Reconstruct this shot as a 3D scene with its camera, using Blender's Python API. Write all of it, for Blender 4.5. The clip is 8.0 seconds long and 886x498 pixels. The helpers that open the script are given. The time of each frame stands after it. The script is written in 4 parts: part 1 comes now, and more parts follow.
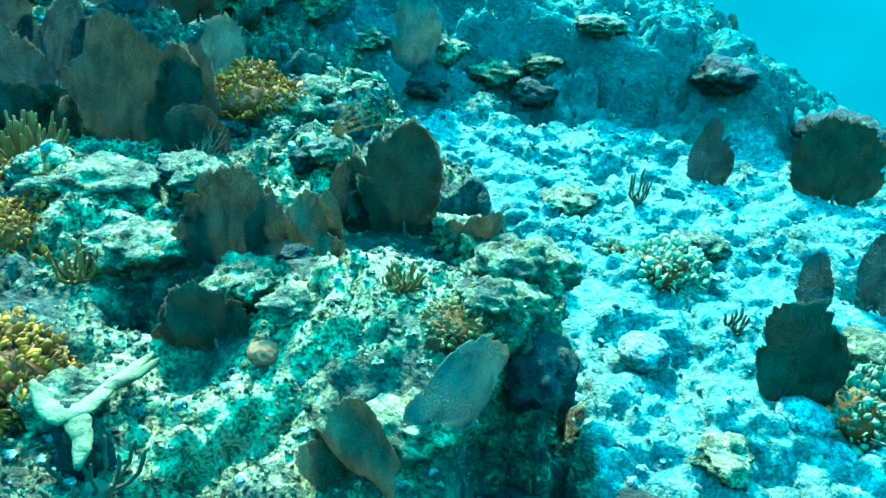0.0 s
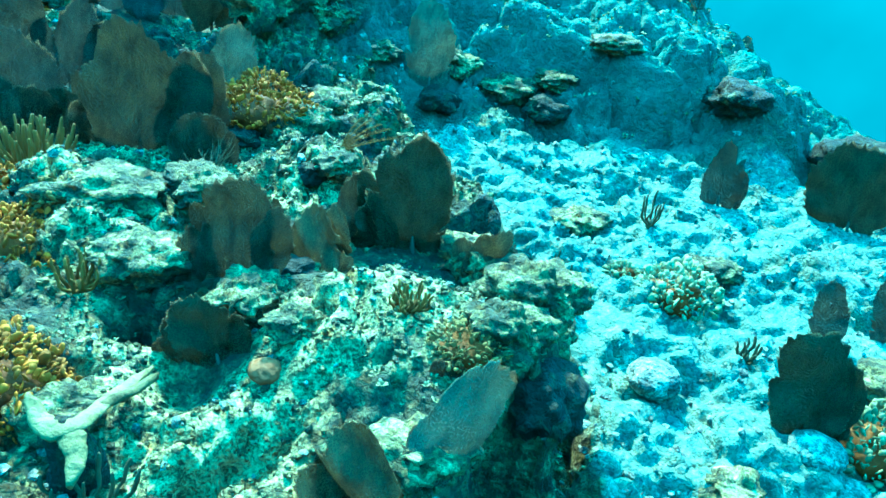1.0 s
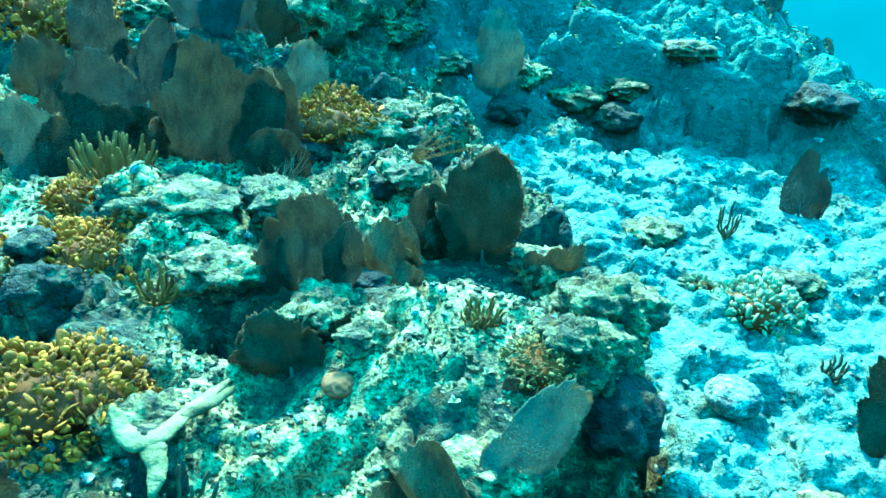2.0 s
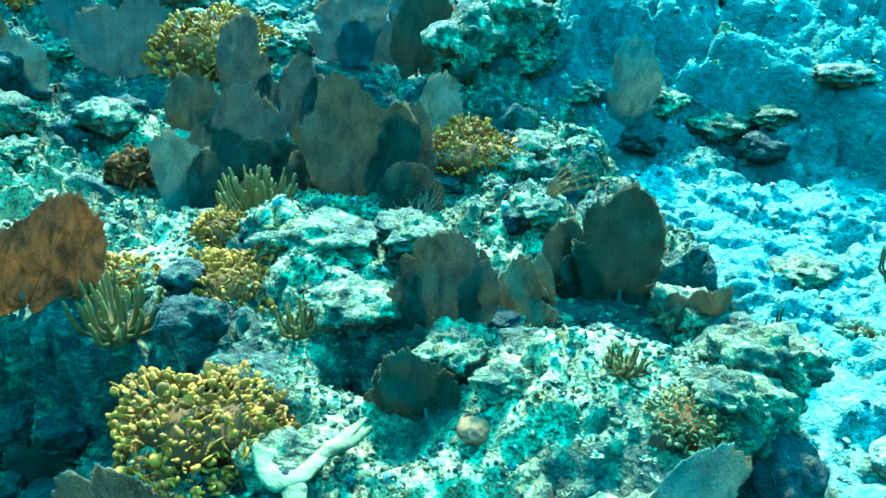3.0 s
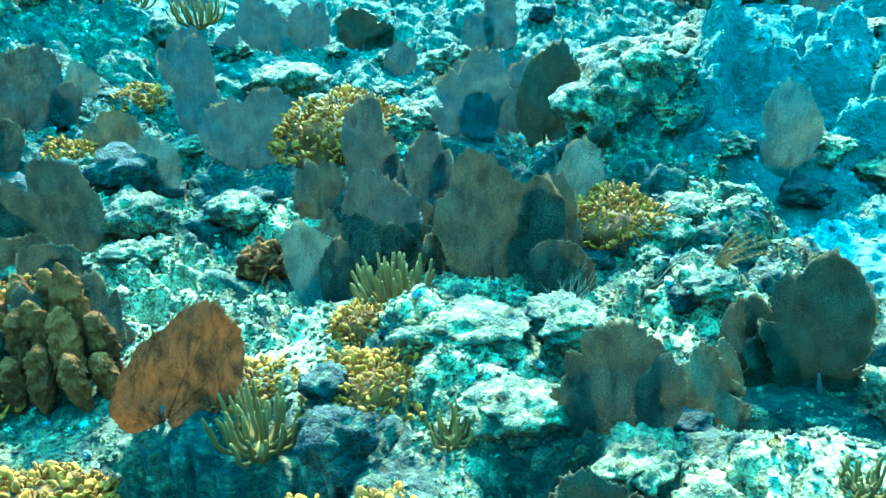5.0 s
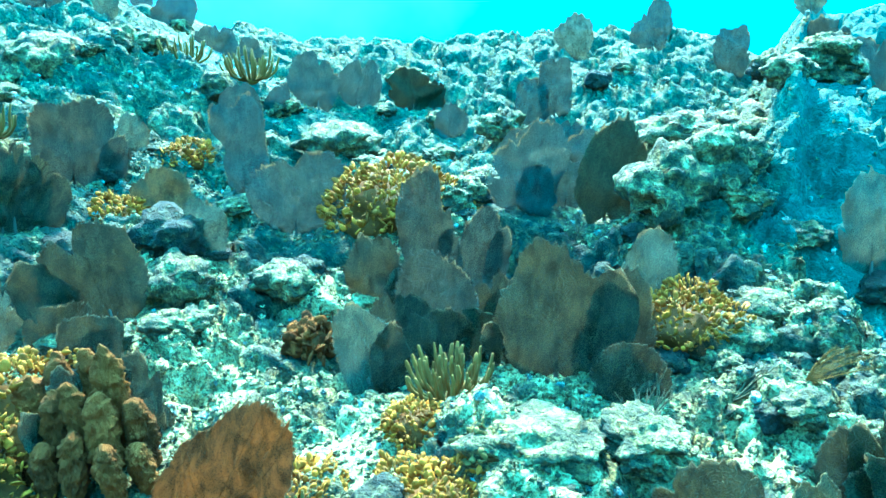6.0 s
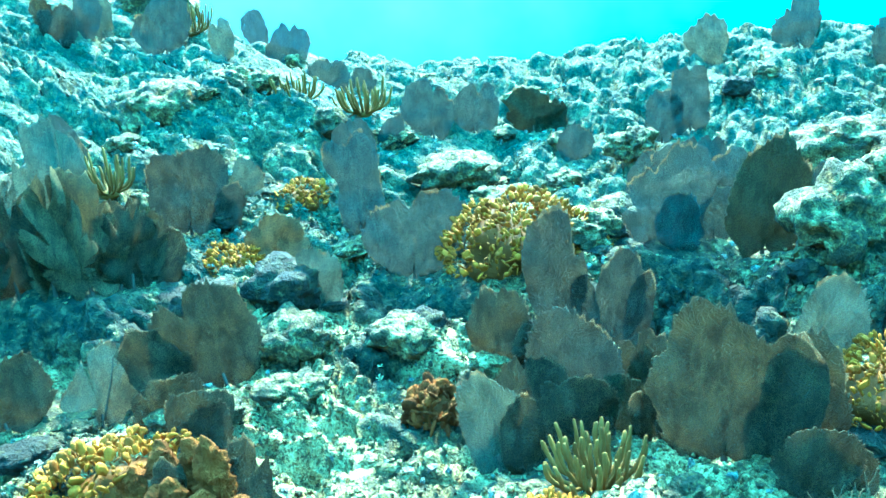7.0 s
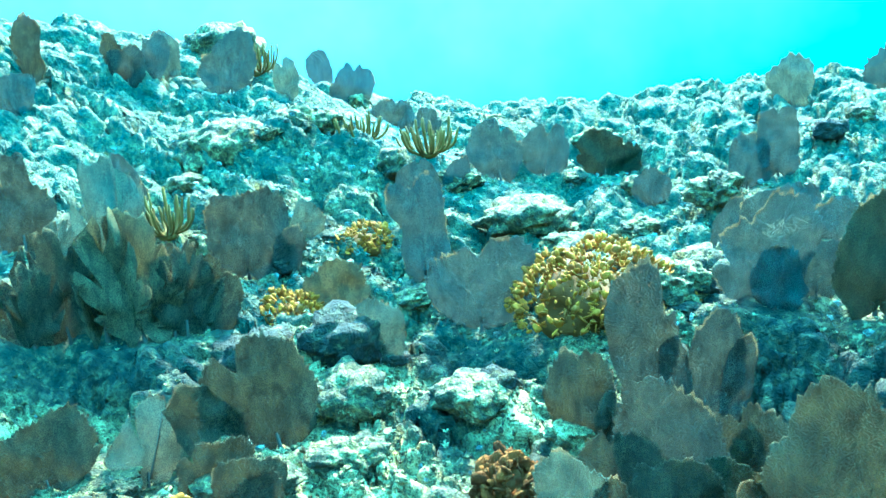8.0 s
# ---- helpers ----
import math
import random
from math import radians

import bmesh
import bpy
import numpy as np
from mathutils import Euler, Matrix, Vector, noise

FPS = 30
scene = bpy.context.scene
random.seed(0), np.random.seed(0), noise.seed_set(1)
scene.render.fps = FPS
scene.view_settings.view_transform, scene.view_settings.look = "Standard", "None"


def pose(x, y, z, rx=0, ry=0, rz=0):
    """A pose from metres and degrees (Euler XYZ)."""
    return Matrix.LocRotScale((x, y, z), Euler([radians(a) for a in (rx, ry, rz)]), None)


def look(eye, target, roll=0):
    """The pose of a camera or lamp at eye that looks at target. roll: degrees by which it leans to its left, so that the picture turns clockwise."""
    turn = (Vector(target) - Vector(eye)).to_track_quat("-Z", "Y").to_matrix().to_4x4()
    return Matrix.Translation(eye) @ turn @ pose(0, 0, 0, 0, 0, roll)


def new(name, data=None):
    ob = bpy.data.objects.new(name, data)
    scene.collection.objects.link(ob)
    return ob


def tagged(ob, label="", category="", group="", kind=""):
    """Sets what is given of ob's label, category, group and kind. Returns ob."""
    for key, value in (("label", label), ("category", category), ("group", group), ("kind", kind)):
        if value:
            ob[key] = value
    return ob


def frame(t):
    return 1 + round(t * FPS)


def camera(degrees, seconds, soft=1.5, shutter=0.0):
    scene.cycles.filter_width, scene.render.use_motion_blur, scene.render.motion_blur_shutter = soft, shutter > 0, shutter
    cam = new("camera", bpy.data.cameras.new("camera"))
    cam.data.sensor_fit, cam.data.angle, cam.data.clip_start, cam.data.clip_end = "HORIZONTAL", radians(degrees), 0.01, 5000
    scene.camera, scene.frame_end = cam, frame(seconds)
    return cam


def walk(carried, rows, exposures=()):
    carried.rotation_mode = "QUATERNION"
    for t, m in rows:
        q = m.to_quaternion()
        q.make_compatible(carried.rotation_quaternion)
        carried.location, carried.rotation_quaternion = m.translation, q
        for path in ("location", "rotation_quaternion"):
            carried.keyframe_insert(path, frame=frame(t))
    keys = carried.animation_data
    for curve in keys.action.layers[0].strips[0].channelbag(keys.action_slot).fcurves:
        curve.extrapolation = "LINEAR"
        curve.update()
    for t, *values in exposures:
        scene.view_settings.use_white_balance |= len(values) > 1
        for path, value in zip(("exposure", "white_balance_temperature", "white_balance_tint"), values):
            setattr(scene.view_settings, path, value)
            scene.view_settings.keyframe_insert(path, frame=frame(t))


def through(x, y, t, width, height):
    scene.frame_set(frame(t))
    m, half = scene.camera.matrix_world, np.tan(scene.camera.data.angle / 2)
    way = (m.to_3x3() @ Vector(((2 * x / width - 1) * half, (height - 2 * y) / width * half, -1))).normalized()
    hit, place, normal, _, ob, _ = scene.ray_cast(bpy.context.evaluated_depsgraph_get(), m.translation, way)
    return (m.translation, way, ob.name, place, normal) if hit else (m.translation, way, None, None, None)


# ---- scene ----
cam = camera(60.0, 8.0, soft=1.55)
PATH = [
    (0, (-0.125, 0.176, 2.127), (-0.104, 1.950, 1.205), 7.7),
    (0.5, (-0.142, 0.213, 2.124), (-0.102, 1.989, 1.207), 7.4),
    (1, (-0.142, 0.259, 2.122), (-0.142, 2.047, 1.225), 9.1),
    (2.5, (-0.228, 0.321, 2.151), (-0.549, 2.079, 1.253), 4.5),
    (3, (-0.297, 0.382, 2.173), (-0.773, 2.116, 1.297), 3.4),
    (3.5, (-0.364, 0.457, 2.192), (-0.807, 2.206, 1.330), 0.0),
    (4, (-0.423, 0.553, 2.187), (-0.925, 2.303, 1.359), 0.1),
    (4.5, (-0.552, 0.673, 2.098), (-1.247, 2.380, 1.320), -2.2),
    (4.7, (-0.585, 0.692, 2.101), (-1.328, 2.385, 1.336), -3.2),
    (5.8, (-0.880, 0.930, 2.262), (-1.699, 2.647, 1.644), -2.4),
    (6, (-0.969, 0.982, 2.289), (-1.819, 2.684, 1.671), -1.6),
    (6.5, (-1.144, 1.225, 2.349), (-2.145, 2.842, 1.730), -3.3),
    (7, (-1.306, 1.523, 2.369), (-2.430, 3.076, 1.799), -6.5),
    (7.5, (-1.476, 1.703, 2.372), (-2.656, 3.235, 1.862), -6.2),
    (8, (-1.649, 1.813, 2.348), (-2.896, 3.309, 1.892), -6.4),
]
EXPOSURES = [(0.0, 3.48, 3630, -15), (1.0, 3.48, 3630, -15), (3.0, 3.68, 3740, -10), (4.5, 3.92, 3820, -5), (6.0, 4.12, 4060, 1), (8.0, 4.33, 4210, 3)]
walk(cam, [(t, look(eye, target, roll)) for t, eye, target, roll in PATH], EXPOSURES)

# ---- daylight, filtered by the water column ----
SUN_YAW, SUN_UP = 22.0, 46.0
SUN_WAY = Vector((-math.sin(radians(SUN_YAW)) * math.cos(radians(SUN_UP)), math.cos(radians(SUN_YAW)) * math.cos(radians(SUN_UP)), math.sin(radians(SUN_UP))))
world = bpy.data.worlds.new("water_daylight")
scene.world = world
world.use_nodes = True
wn, wl = world.node_tree.nodes, world.node_tree.links
wn.clear()
sky = wn.new("ShaderNodeTexSky")
sky.sky_type, sky.sun_disc = "NISHITA", False
sky.sun_elevation, sky.sun_rotation = radians(SUN_UP), radians(-SUN_YAW)
tint = wn.new("ShaderNodeMix")
tint.data_type, tint.blend_type = "RGBA", "MULTIPLY"
tint.inputs["Factor"].default_value = 1.0
tint.inputs["B"].default_value = (0.31, 0.79, 0.69, 1)
bg = wn.new("ShaderNodeBackground")
bg.inputs["Strength"].default_value = 0.49
wo = wn.new("ShaderNodeOutputWorld")
wl.new(sky.outputs["Color"], tint.inputs["A"])
wl.new(tint.outputs["Result"], bg.inputs["Color"])
wl.new(bg.outputs["Background"], wo.inputs["Surface"])

sun = new("sun", bpy.data.lights.new("sun", "SUN"))
sun.data.energy, sun.data.angle, sun.data.color = 2.9, radians(6.0), (1.0, 0.97, 0.56)
sun.matrix_world = look(SUN_WAY * 20, (0, 0, 0))


# ---- materials ----
def nodes_of(name):
    m = bpy.data.materials.new(name)
    m.use_nodes = True
    n, l = m.node_tree.nodes, m.node_tree.links
    return m, n, l, n["Principled BSDF"]


def ramp(n, l, fac, stops):
    r = n.new("ShaderNodeValToRGB")
    while len(r.color_ramp.elements) < len(stops):
        r.color_ramp.elements.new(0.5)
    for e, (at, c) in zip(r.color_ramp.elements, stops):
        e.position, e.color = at, (*c, 1)
    l.new(fac, r.inputs["Fac"])
    return r.outputs["Color"]


def tex(n, l, kind, scale, detail=4.0, rough=0.6, coord=None, warp=0.0):
    k = n.new({"noise": "ShaderNodeTexNoise", "voronoi": "ShaderNodeTexVoronoi"}[kind])
    k.inputs["Scale"].default_value = scale
    if kind == "noise":
        k.inputs["Detail"].default_value, k.inputs["Roughness"].default_value = detail, rough
        k.inputs["Distortion"].default_value = warp
    if coord is not None:
        l.new(coord, k.inputs["Vector"])
    return k


def place_of(n, l):
    return n.new("ShaderNodeNewGeometry").outputs["Position"]


def mixed(n, l, fac, a, b, mode="MIX"):
    m = n.new("ShaderNodeMix")
    m.data_type, m.blend_type = "RGBA", mode
    if isinstance(fac, float):
        m.inputs["Factor"].default_value = fac
    else:
        l.new(fac, m.inputs["Factor"])
    for key, v in (("A", a), ("B", b)):
        if isinstance(v, tuple):
            m.inputs[key].default_value = (*v, 1)
        else:
            l.new(v, m.inputs[key])
    return m.outputs["Result"]


def bumped(n, l, bsdf, height_out, strength, distance):
    b = n.new("ShaderNodeBump")
    b.inputs["Strength"].default_value, b.inputs["Distance"].default_value = strength, distance
    l.new(height_out, b.inputs["Height"])
    l.new(b.outputs["Normal"], bsdf.inputs["Normal"])


def rocky(name, pale, olive, dark, sandy=False, shift=0.0):
    """Reef limestone: pale pitted rock, olive turf and dark overgrowth in ragged patches, thin brown crusts. The sea
    bed adds painted shade, sunlit stretches and haze.
    """
    m, n, l, p = nodes_of(name)
    pos = place_of(n, l)
    warp = tex(n, l, "noise", 11.0, 3, 0.6, pos).outputs["Color"]
    bent = n.new("ShaderNodeVectorMath")
    bent.operation = "MULTIPLY_ADD"
    bent.inputs[1].default_value = (0.09, 0.09, 0.09)
    l.new(warp, bent.inputs[0])
    l.new(pos, bent.inputs[2])
    at = bent.outputs["Vector"]
    patch = tex(n, l, "noise", 2.6, 9, 0.72, pos, 0.4).outputs["Fac"]
    mid = tex(n, l, "noise", 12.0, 6, 0.70, at).outputs["Fac"]
    fine = tex(n, l, "noise", 60.0, 4, 0.65, pos).outputs["Fac"]
    cells, crumbs = tex(n, l, "voronoi", 15.0, coord=at), tex(n, l, "voronoi", 42.0, coord=at)
    bright = tuple(min(0.88, 1.45 * v) for v in pale)
    blend = mixed(n, l, 0.52, patch, mid)
    col = ramp(n, l, blend, [(0.455 + shift, dark), (0.51 + shift, olive), (0.565 + shift, pale), (0.66 + shift, bright)])
    tone = n.new("ShaderNodeSeparateColor")
    l.new(cells.outputs["Color"], tone.inputs[0])
    tone2 = n.new("ShaderNodeSeparateColor")
    l.new(crumbs.outputs["Color"], tone2.inputs[0])
    col = mixed(n, l, ramp(n, l, tone.outputs[0], [(0.72, (0, 0, 0)), (0.86, (0.65, 0.65, 0.65))]), col, olive)
    col = mixed(n, l, ramp(n, l, tone2.outputs[0], [(0.70, (0, 0, 0)), (0.86, (0.72, 0.72, 0.72))]), col, dark)
    col = mixed(n, l, 0.75, col, mixed(n, l, 1.0, col, ramp(n, l, fine, [(0.36, (0.30, 0.30, 0.24)), (0.52, (1, 1, 1))]), "MULTIPLY"))
    spots = tex(n, l, "voronoi", 7.0, coord=pos)
    crust = ramp(n, l, spots.outputs["Distance"], [(0.0, (0.8, 0.8, 0.8)), (0.10, (0, 0, 0))])
    col = mixed(n, l, crust, col, mixed(n, l, 0.5, olive, (0.22, 0.13, 0.10)))
    if sandy:
        # dark ramp: random algae, and shade painted in at listed spots
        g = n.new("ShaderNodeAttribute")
        g.attribute_name = "growth_and_shade"
        weed_shade = ramp(n, l, mid, [(0.38, (0.009, 0.009, 0.004)), (0.52, (0.022, 0.021, 0.008)), (0.66, (0.085, 0.068, 0.024))])
        col = mixed(n, l, g.outputs["Fac"], col, weed_shade)
        # the bare attribute paints sunlight into the colour of pebbly stretches
        sunlit_rock = n.new("ShaderNodeAttribute")
        sunlit_rock.attribute_name = "bare"
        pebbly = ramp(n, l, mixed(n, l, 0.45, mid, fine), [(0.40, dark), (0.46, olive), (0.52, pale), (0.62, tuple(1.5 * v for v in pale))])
        col = mixed(n, l, sunlit_rock.outputs["Fac"], col, pebbly)
        # distance haze painted into the ground as a blue-green tint
        haze = n.new("ShaderNodeAttribute")
        haze.attribute_name = "haze_tint"
        col = mixed(n, l, haze.outputs["Fac"], col, ramp(n, l, blend, [(0.40, (0.024, 0.046, 0.027)), (0.54, (0.038, 0.066, 0.036)), (0.62, (0.074, 0.10, 0.055)), (0.70, (0.24, 0.24, 0.14))]))
        a = n.new("ShaderNodeAttribute")
        a.attribute_name = "sand"
        grit = ramp(n, l, mid, [(0.36, (0.038, 0.048, 0.024)), (0.48, (0.086, 0.098, 0.050)), (0.60, (0.142, 0.152, 0.080)), (0.70, (0.25, 0.25, 0.135))])
        litter = ramp(n, l, tone2.outputs[1], [(0.25, (0.032, 0.042, 0.022)), (0.60, (0.098, 0.110, 0.062)), (0.92, (0.23, 0.235, 0.137))])
        floor_col = mixed(n, l, 0.35, grit, litter)
        floor_col = mixed(n, l, ramp(n, l, blend, [(0.455, (0.9, 0.9, 0.9)), (0.515, (0, 0, 0))]), floor_col, mixed(n, l, 0.4, (0.045, 0.07, 0.05), litter))
        col = mixed(n, l, ramp(n, l, a.outputs["Fac"], [(0.35, (0, 0, 0)), (0.65, (1, 1, 1))]), col, floor_col)
    l.new(col, p.inputs["Base Color"])
    p.inputs["Roughness"].default_value = 0.85
    p.inputs["Specular IOR Level"].default_value = 0.15
    inv2 = n.new("ShaderNodeMath")
    inv2.operation = "MULTIPLY_ADD"
    inv2.inputs[1].default_value = -0.7
    l.new(cells.outputs["Distance"], inv2.inputs[0])
    l.new(mixed(n, l, 0.5, fine, mid), inv2.inputs[2])
    sumh = n.new("ShaderNodeMath")
    sumh.operation = "SUBTRACT"
    l.new(inv2.outputs[0], sumh.inputs[0])
    half = n.new("ShaderNodeMath")
    half.operation = "MULTIPLY"
    half.inputs[1].default_value = 0.35
    l.new(crumbs.outputs["Distance"], half.inputs[0])
    l.new(half.outputs[0], sumh.inputs[1])
    bumped(n, l, p, sumh.outputs[0], 1.0, 0.042)
    return m


def polyped(name, low, high, tip, scale=60.0, rough=0.7, dist=0.004, island=False):
    """Living coral tissue: mottled with fine polyps."""
    m, n, l, p = nodes_of(name)
    pos = place_of(n, l)
    a = tex(n, l, "noise", 7.0, 4, 0.6, pos).outputs["Fac"]
    b = tex(n, l, "noise", scale, 4, 0.7, pos).outputs["Fac"]
    info = n.new("ShaderNodeObjectInfo").outputs["Random"]
    if island:
        both = n.new("ShaderNodeMath")
        both.operation = "ADD"
        l.new(info, both.inputs[0])
        l.new(n.new("ShaderNodeNewGeometry").outputs["Random Per Island"], both.inputs[1])
        one = n.new("ShaderNodeMath")
        one.operation = "FRACT"
        l.new(both.outputs[0], one.inputs[0])
        info = one.outputs[0]
    col = mixed(n, l, b, ramp(n, l, a, [(0.35, low), (0.62, high)]), ramp(n, l, info, [(0.0, low), (0.5, high), (1.0, tip)]))
    l.new(col, p.inputs["Base Color"])
    p.inputs["Roughness"].default_value = rough
    p.inputs["Specular IOR Level"].default_value = 0.06
    bumped(n, l, p, b, 0.8, dist)
    return m


def lacy(name, low, high, through, holes=0.30, glow=0.27):
    """A sea fan's net: light shines through it, and its fine meshes are open."""
    m, n, l, p = nodes_of(name)
    n.remove(p)
    out = n["Material Output"]
    pos = n.new("ShaderNodeTexCoord").outputs["Object"]
    long = n.new("ShaderNodeMapping")
    long.inputs["Scale"].default_value = (1.5, 1.0, 0.6)
    l.new(pos, long.inputs["Vector"])
    big = tex(n, l, "noise", 9.0, 6, 0.72, long.outputs["Vector"], 0.6).outputs["Fac"]
    fine = tex(n, l, "noise", 90.0, 3, 0.6, pos).outputs["Fac"]
    col = mixed(n, l, 0.25, ramp(n, l, big, [(0.40, low), (0.60, high)]), ramp(n, l, fine, [(0.38, low), (0.62, high)]))
    d = n.new("ShaderNodeBsdfDiffuse")
    t = n.new("ShaderNodeBsdfTranslucent")
    l.new(col, d.inputs["Color"])
    l.new(mixed(n, l, ramp(n, l, big, [(0.42, (0.15, 0.15, 0.15)), (0.66, (0.9, 0.9, 0.9))]), col, through), t.inputs["Color"])
    b = n.new("ShaderNodeBump")
    b.inputs["Strength"].default_value, b.inputs["Distance"].default_value = 0.6, 0.006
    l.new(mixed(n, l, 0.5, big, fine), b.inputs["Height"])
    l.new(b.outputs["Normal"], d.inputs["Normal"])
    s = n.new("ShaderNodeMixShader")
    s.inputs["Fac"].default_value = glow
    l.new(d.outputs["BSDF"], s.inputs[1])
    l.new(t.outputs["BSDF"], s.inputs[2])
    net = tex(n, l, "voronoi", 150.0, coord=pos).outputs["Distance"]
    open_ = n.new("ShaderNodeMapRange")
    open_.inputs["From Min"].default_value, open_.inputs["From Max"].default_value = 0.0, 0.62
    open_.inputs["To Min"].default_value, open_.inputs["To Max"].default_value = 2.2 * holes, 0.0
    l.new(net, open_.inputs["Value"])
    hole = n.new("ShaderNodeBsdfTransparent")
    s2 = n.new("ShaderNodeMixShader")
    l.new(open_.outputs["Result"], s2.inputs["Fac"])
    l.new(s.outputs["Shader"], s2.inputs[1])
    l.new(hole.outputs["BSDF"], s2.inputs[2])
    l.new(s2.outputs["Shader"], out.inputs["Surface"])
    return m


SEABED = rocky("reef_and_sand", (0.280, 0.222, 0.072), (0.115, 0.084, 0.022), (0.034, 0.028, 0.009), sandy=True, shift=0.014)
ROCK = rocky("reef_rock", (0.280, 0.222, 0.072), (0.115, 0.084, 0.022), (0.034, 0.028, 0.009), shift=0.014)
DARKROCK = rocky("overgrown_shaded_rock", (0.11, 0.088, 0.028), (0.042, 0.034, 0.010), (0.015, 0.012, 0.004), shift=0.06)
RUBBLE = rocky("coral_rubble", (0.34, 0.31, 0.20), (0.20, 0.18, 0.105), (0.07, 0.063, 0.04))
TURF = polyped("turf_algae", (0.06, 0.055, 0.02), (0.18, 0.15, 0.055), (0.30, 0.23, 0.09), 40.0)
YELLOW = polyped("mustard_coral", (0.060, 0.022, 0.002), (0.21, 0.076, 0.003), (0.36, 0.135, 0.004), 45.0, dist=0.010, island=True)
TAN = polyped("tan_sea_rod", (0.052, 0.027, 0.004), (0.112, 0.059, 0.008), (0.16, 0.086, 0.012), 160.0, dist=0.006)
BLACKROD = polyped("dark_sea_rod", (0.026, 0.020, 0.008), (0.056, 0.041, 0.015), (0.080, 0.058, 0.021), 160.0)
BROWN = polyped("brown_coral", (0.05, 0.030, 0.007), (0.14, 0.085, 0.018), (0.20, 0.125, 0.026), 60.0, dist=0.008, island=True)
FUZZ = polyped("fuzzy_soft_coral", (0.036, 0.012, 0.002), (0.20, 0.064, 0.008), (0.12, 0.040, 0.005), 75.0, 0.95, 0.05)
CORE = polyped("coral_core", (0.035, 0.013, 0.002), (0.09, 0.034, 0.003), (0.11, 0.042, 0.004), 50.0, dist=0.012)
OCHRE = polyped("ochre_brain_coral", (0.045, 0.020, 0.006), (0.11, 0.046, 0.012), (0.12, 0.052, 0.014), 60.0)
BONE = polyped("bleached_coral", (0.030, 0.022, 0.006), (0.15, 0.110, 0.034), (0.075, 0.054, 0.016), 26.0, dist=0.025)
# paler rim colour imitates the backlit edge of the fans
RIM = lacy("fan_backlit_rim", (0.036, 0.024, 0.011), (0.080, 0.054, 0.024), (0.30, 0.20, 0.08), 0.42, 0.38)
STEM = polyped("fan_stem", (0.025, 0.020, 0.012), (0.06, 0.046, 0.026), (0.07, 0.054, 0.03), 60.0)
# sea fan kinds: net, label
FAN = {
    "b": (lacy("brown_fan_net", (0.0179, 0.0137, 0.00702), (0.0505, 0.0395, 0.018), (0.105, 0.0758, 0.0233)), "brown mesh sea fan with ragged rim on reef rock"),
    "r": (lacy("orange_fan_net", (0.0228, 0.00967, 0.0034), (0.0975, 0.0426, 0.0119), (0.32, 0.120, 0.014), 0.12, 0.42), "orange-brown dense sea fan on shaded reef rock"),
    "g": (lacy("grey_fan_net", (0.017, 0.015, 0.009), (0.043, 0.037, 0.021), (0.085, 0.072, 0.036), 0.42), "grey-purple mesh sea fan standing on the reef"),
    # far fans: net paled and greyed to carry the water's haze
    "h": (lacy("hazed_fan_net", (0.020, 0.024, 0.017), (0.046, 0.052, 0.035), (0.075, 0.075, 0.045), 0.48), "pale grey mesh sea fan on the reef, distance haze in its colour"),
    "p": (lacy("pale_fan_net", (0.032, 0.033, 0.019), (0.072, 0.074, 0.042), (0.17, 0.165, 0.08), 0.4), "pale cream translucent sea fan on reef rock"),
    "d": (lacy("dark_fan_net", (0.0135, 0.0132, 0.0060), (0.034, 0.032, 0.014), (0.055, 0.050, 0.020), 0.2), "dark olive sea fan rising from the sea bed"),
    "o": (lacy("ochre_fan_net", (0.0322, 0.0233, 0.0101), (0.0858, 0.0635, 0.0253), (0.166, 0.12, 0.0337)), "ochre sea fan with curled rim on reef rock"),
    "w": (lacy("cream_fan_net", (0.065, 0.053, 0.025), (0.125, 0.102, 0.050), (0.21, 0.165, 0.07), 0.4), "cream-olive ruffled sea fan with dark midrib"),
}


# ---- numeric noise for the relief ----
def hashed(ix, iy, seed):
    h = (ix.astype(np.int64) * 374761393 + iy.astype(np.int64) * 668265263 + seed * 974634777) & 0xFFFFFFFF
    h = ((h ^ (h >> 13)) * 1274126177) & 0xFFFFFFFF
    return ((h ^ (h >> 16)) & 0xFFFFFF) / float(0xFFFFFF)


def lumps(x, y, seed):
    """Soft value noise, -1 to 1."""
    ix, iy = np.floor(x), np.floor(y)
    fx, fy = smooth(x - ix), smooth(y - iy)
    a, b = hashed(ix, iy, seed), hashed(ix + 1, iy, seed)
    c, e = hashed(ix, iy + 1, seed), hashed(ix + 1, iy + 1, seed)
    return 2 * ((a * (1 - fx) + b * fx) * (1 - fy) + (c * (1 - fx) + e * fx) * fy) - 1


def knobs(x, y, seed):
    """Rounded heads packed side by side, 0 to 1, of uneven height."""
    ix, iy = np.floor(x), np.floor(y)
    best = np.zeros_like(x)
    for ox in (-1, 0, 1):
        for oy in (-1, 0, 1):
            cx, cy = ix + ox, iy + oy
            px, py = cx + hashed(cx, cy, seed), cy + hashed(cx, cy, seed + 7)
            r = 0.45 + 0.5 * hashed(cx, cy, seed + 13)
            q = 1 - ((x - px) ** 2 + (y - py) ** 2) / (r * r)
            best = np.maximum(best, np.sqrt(np.clip(q, 0, 1)) * r)
    return best


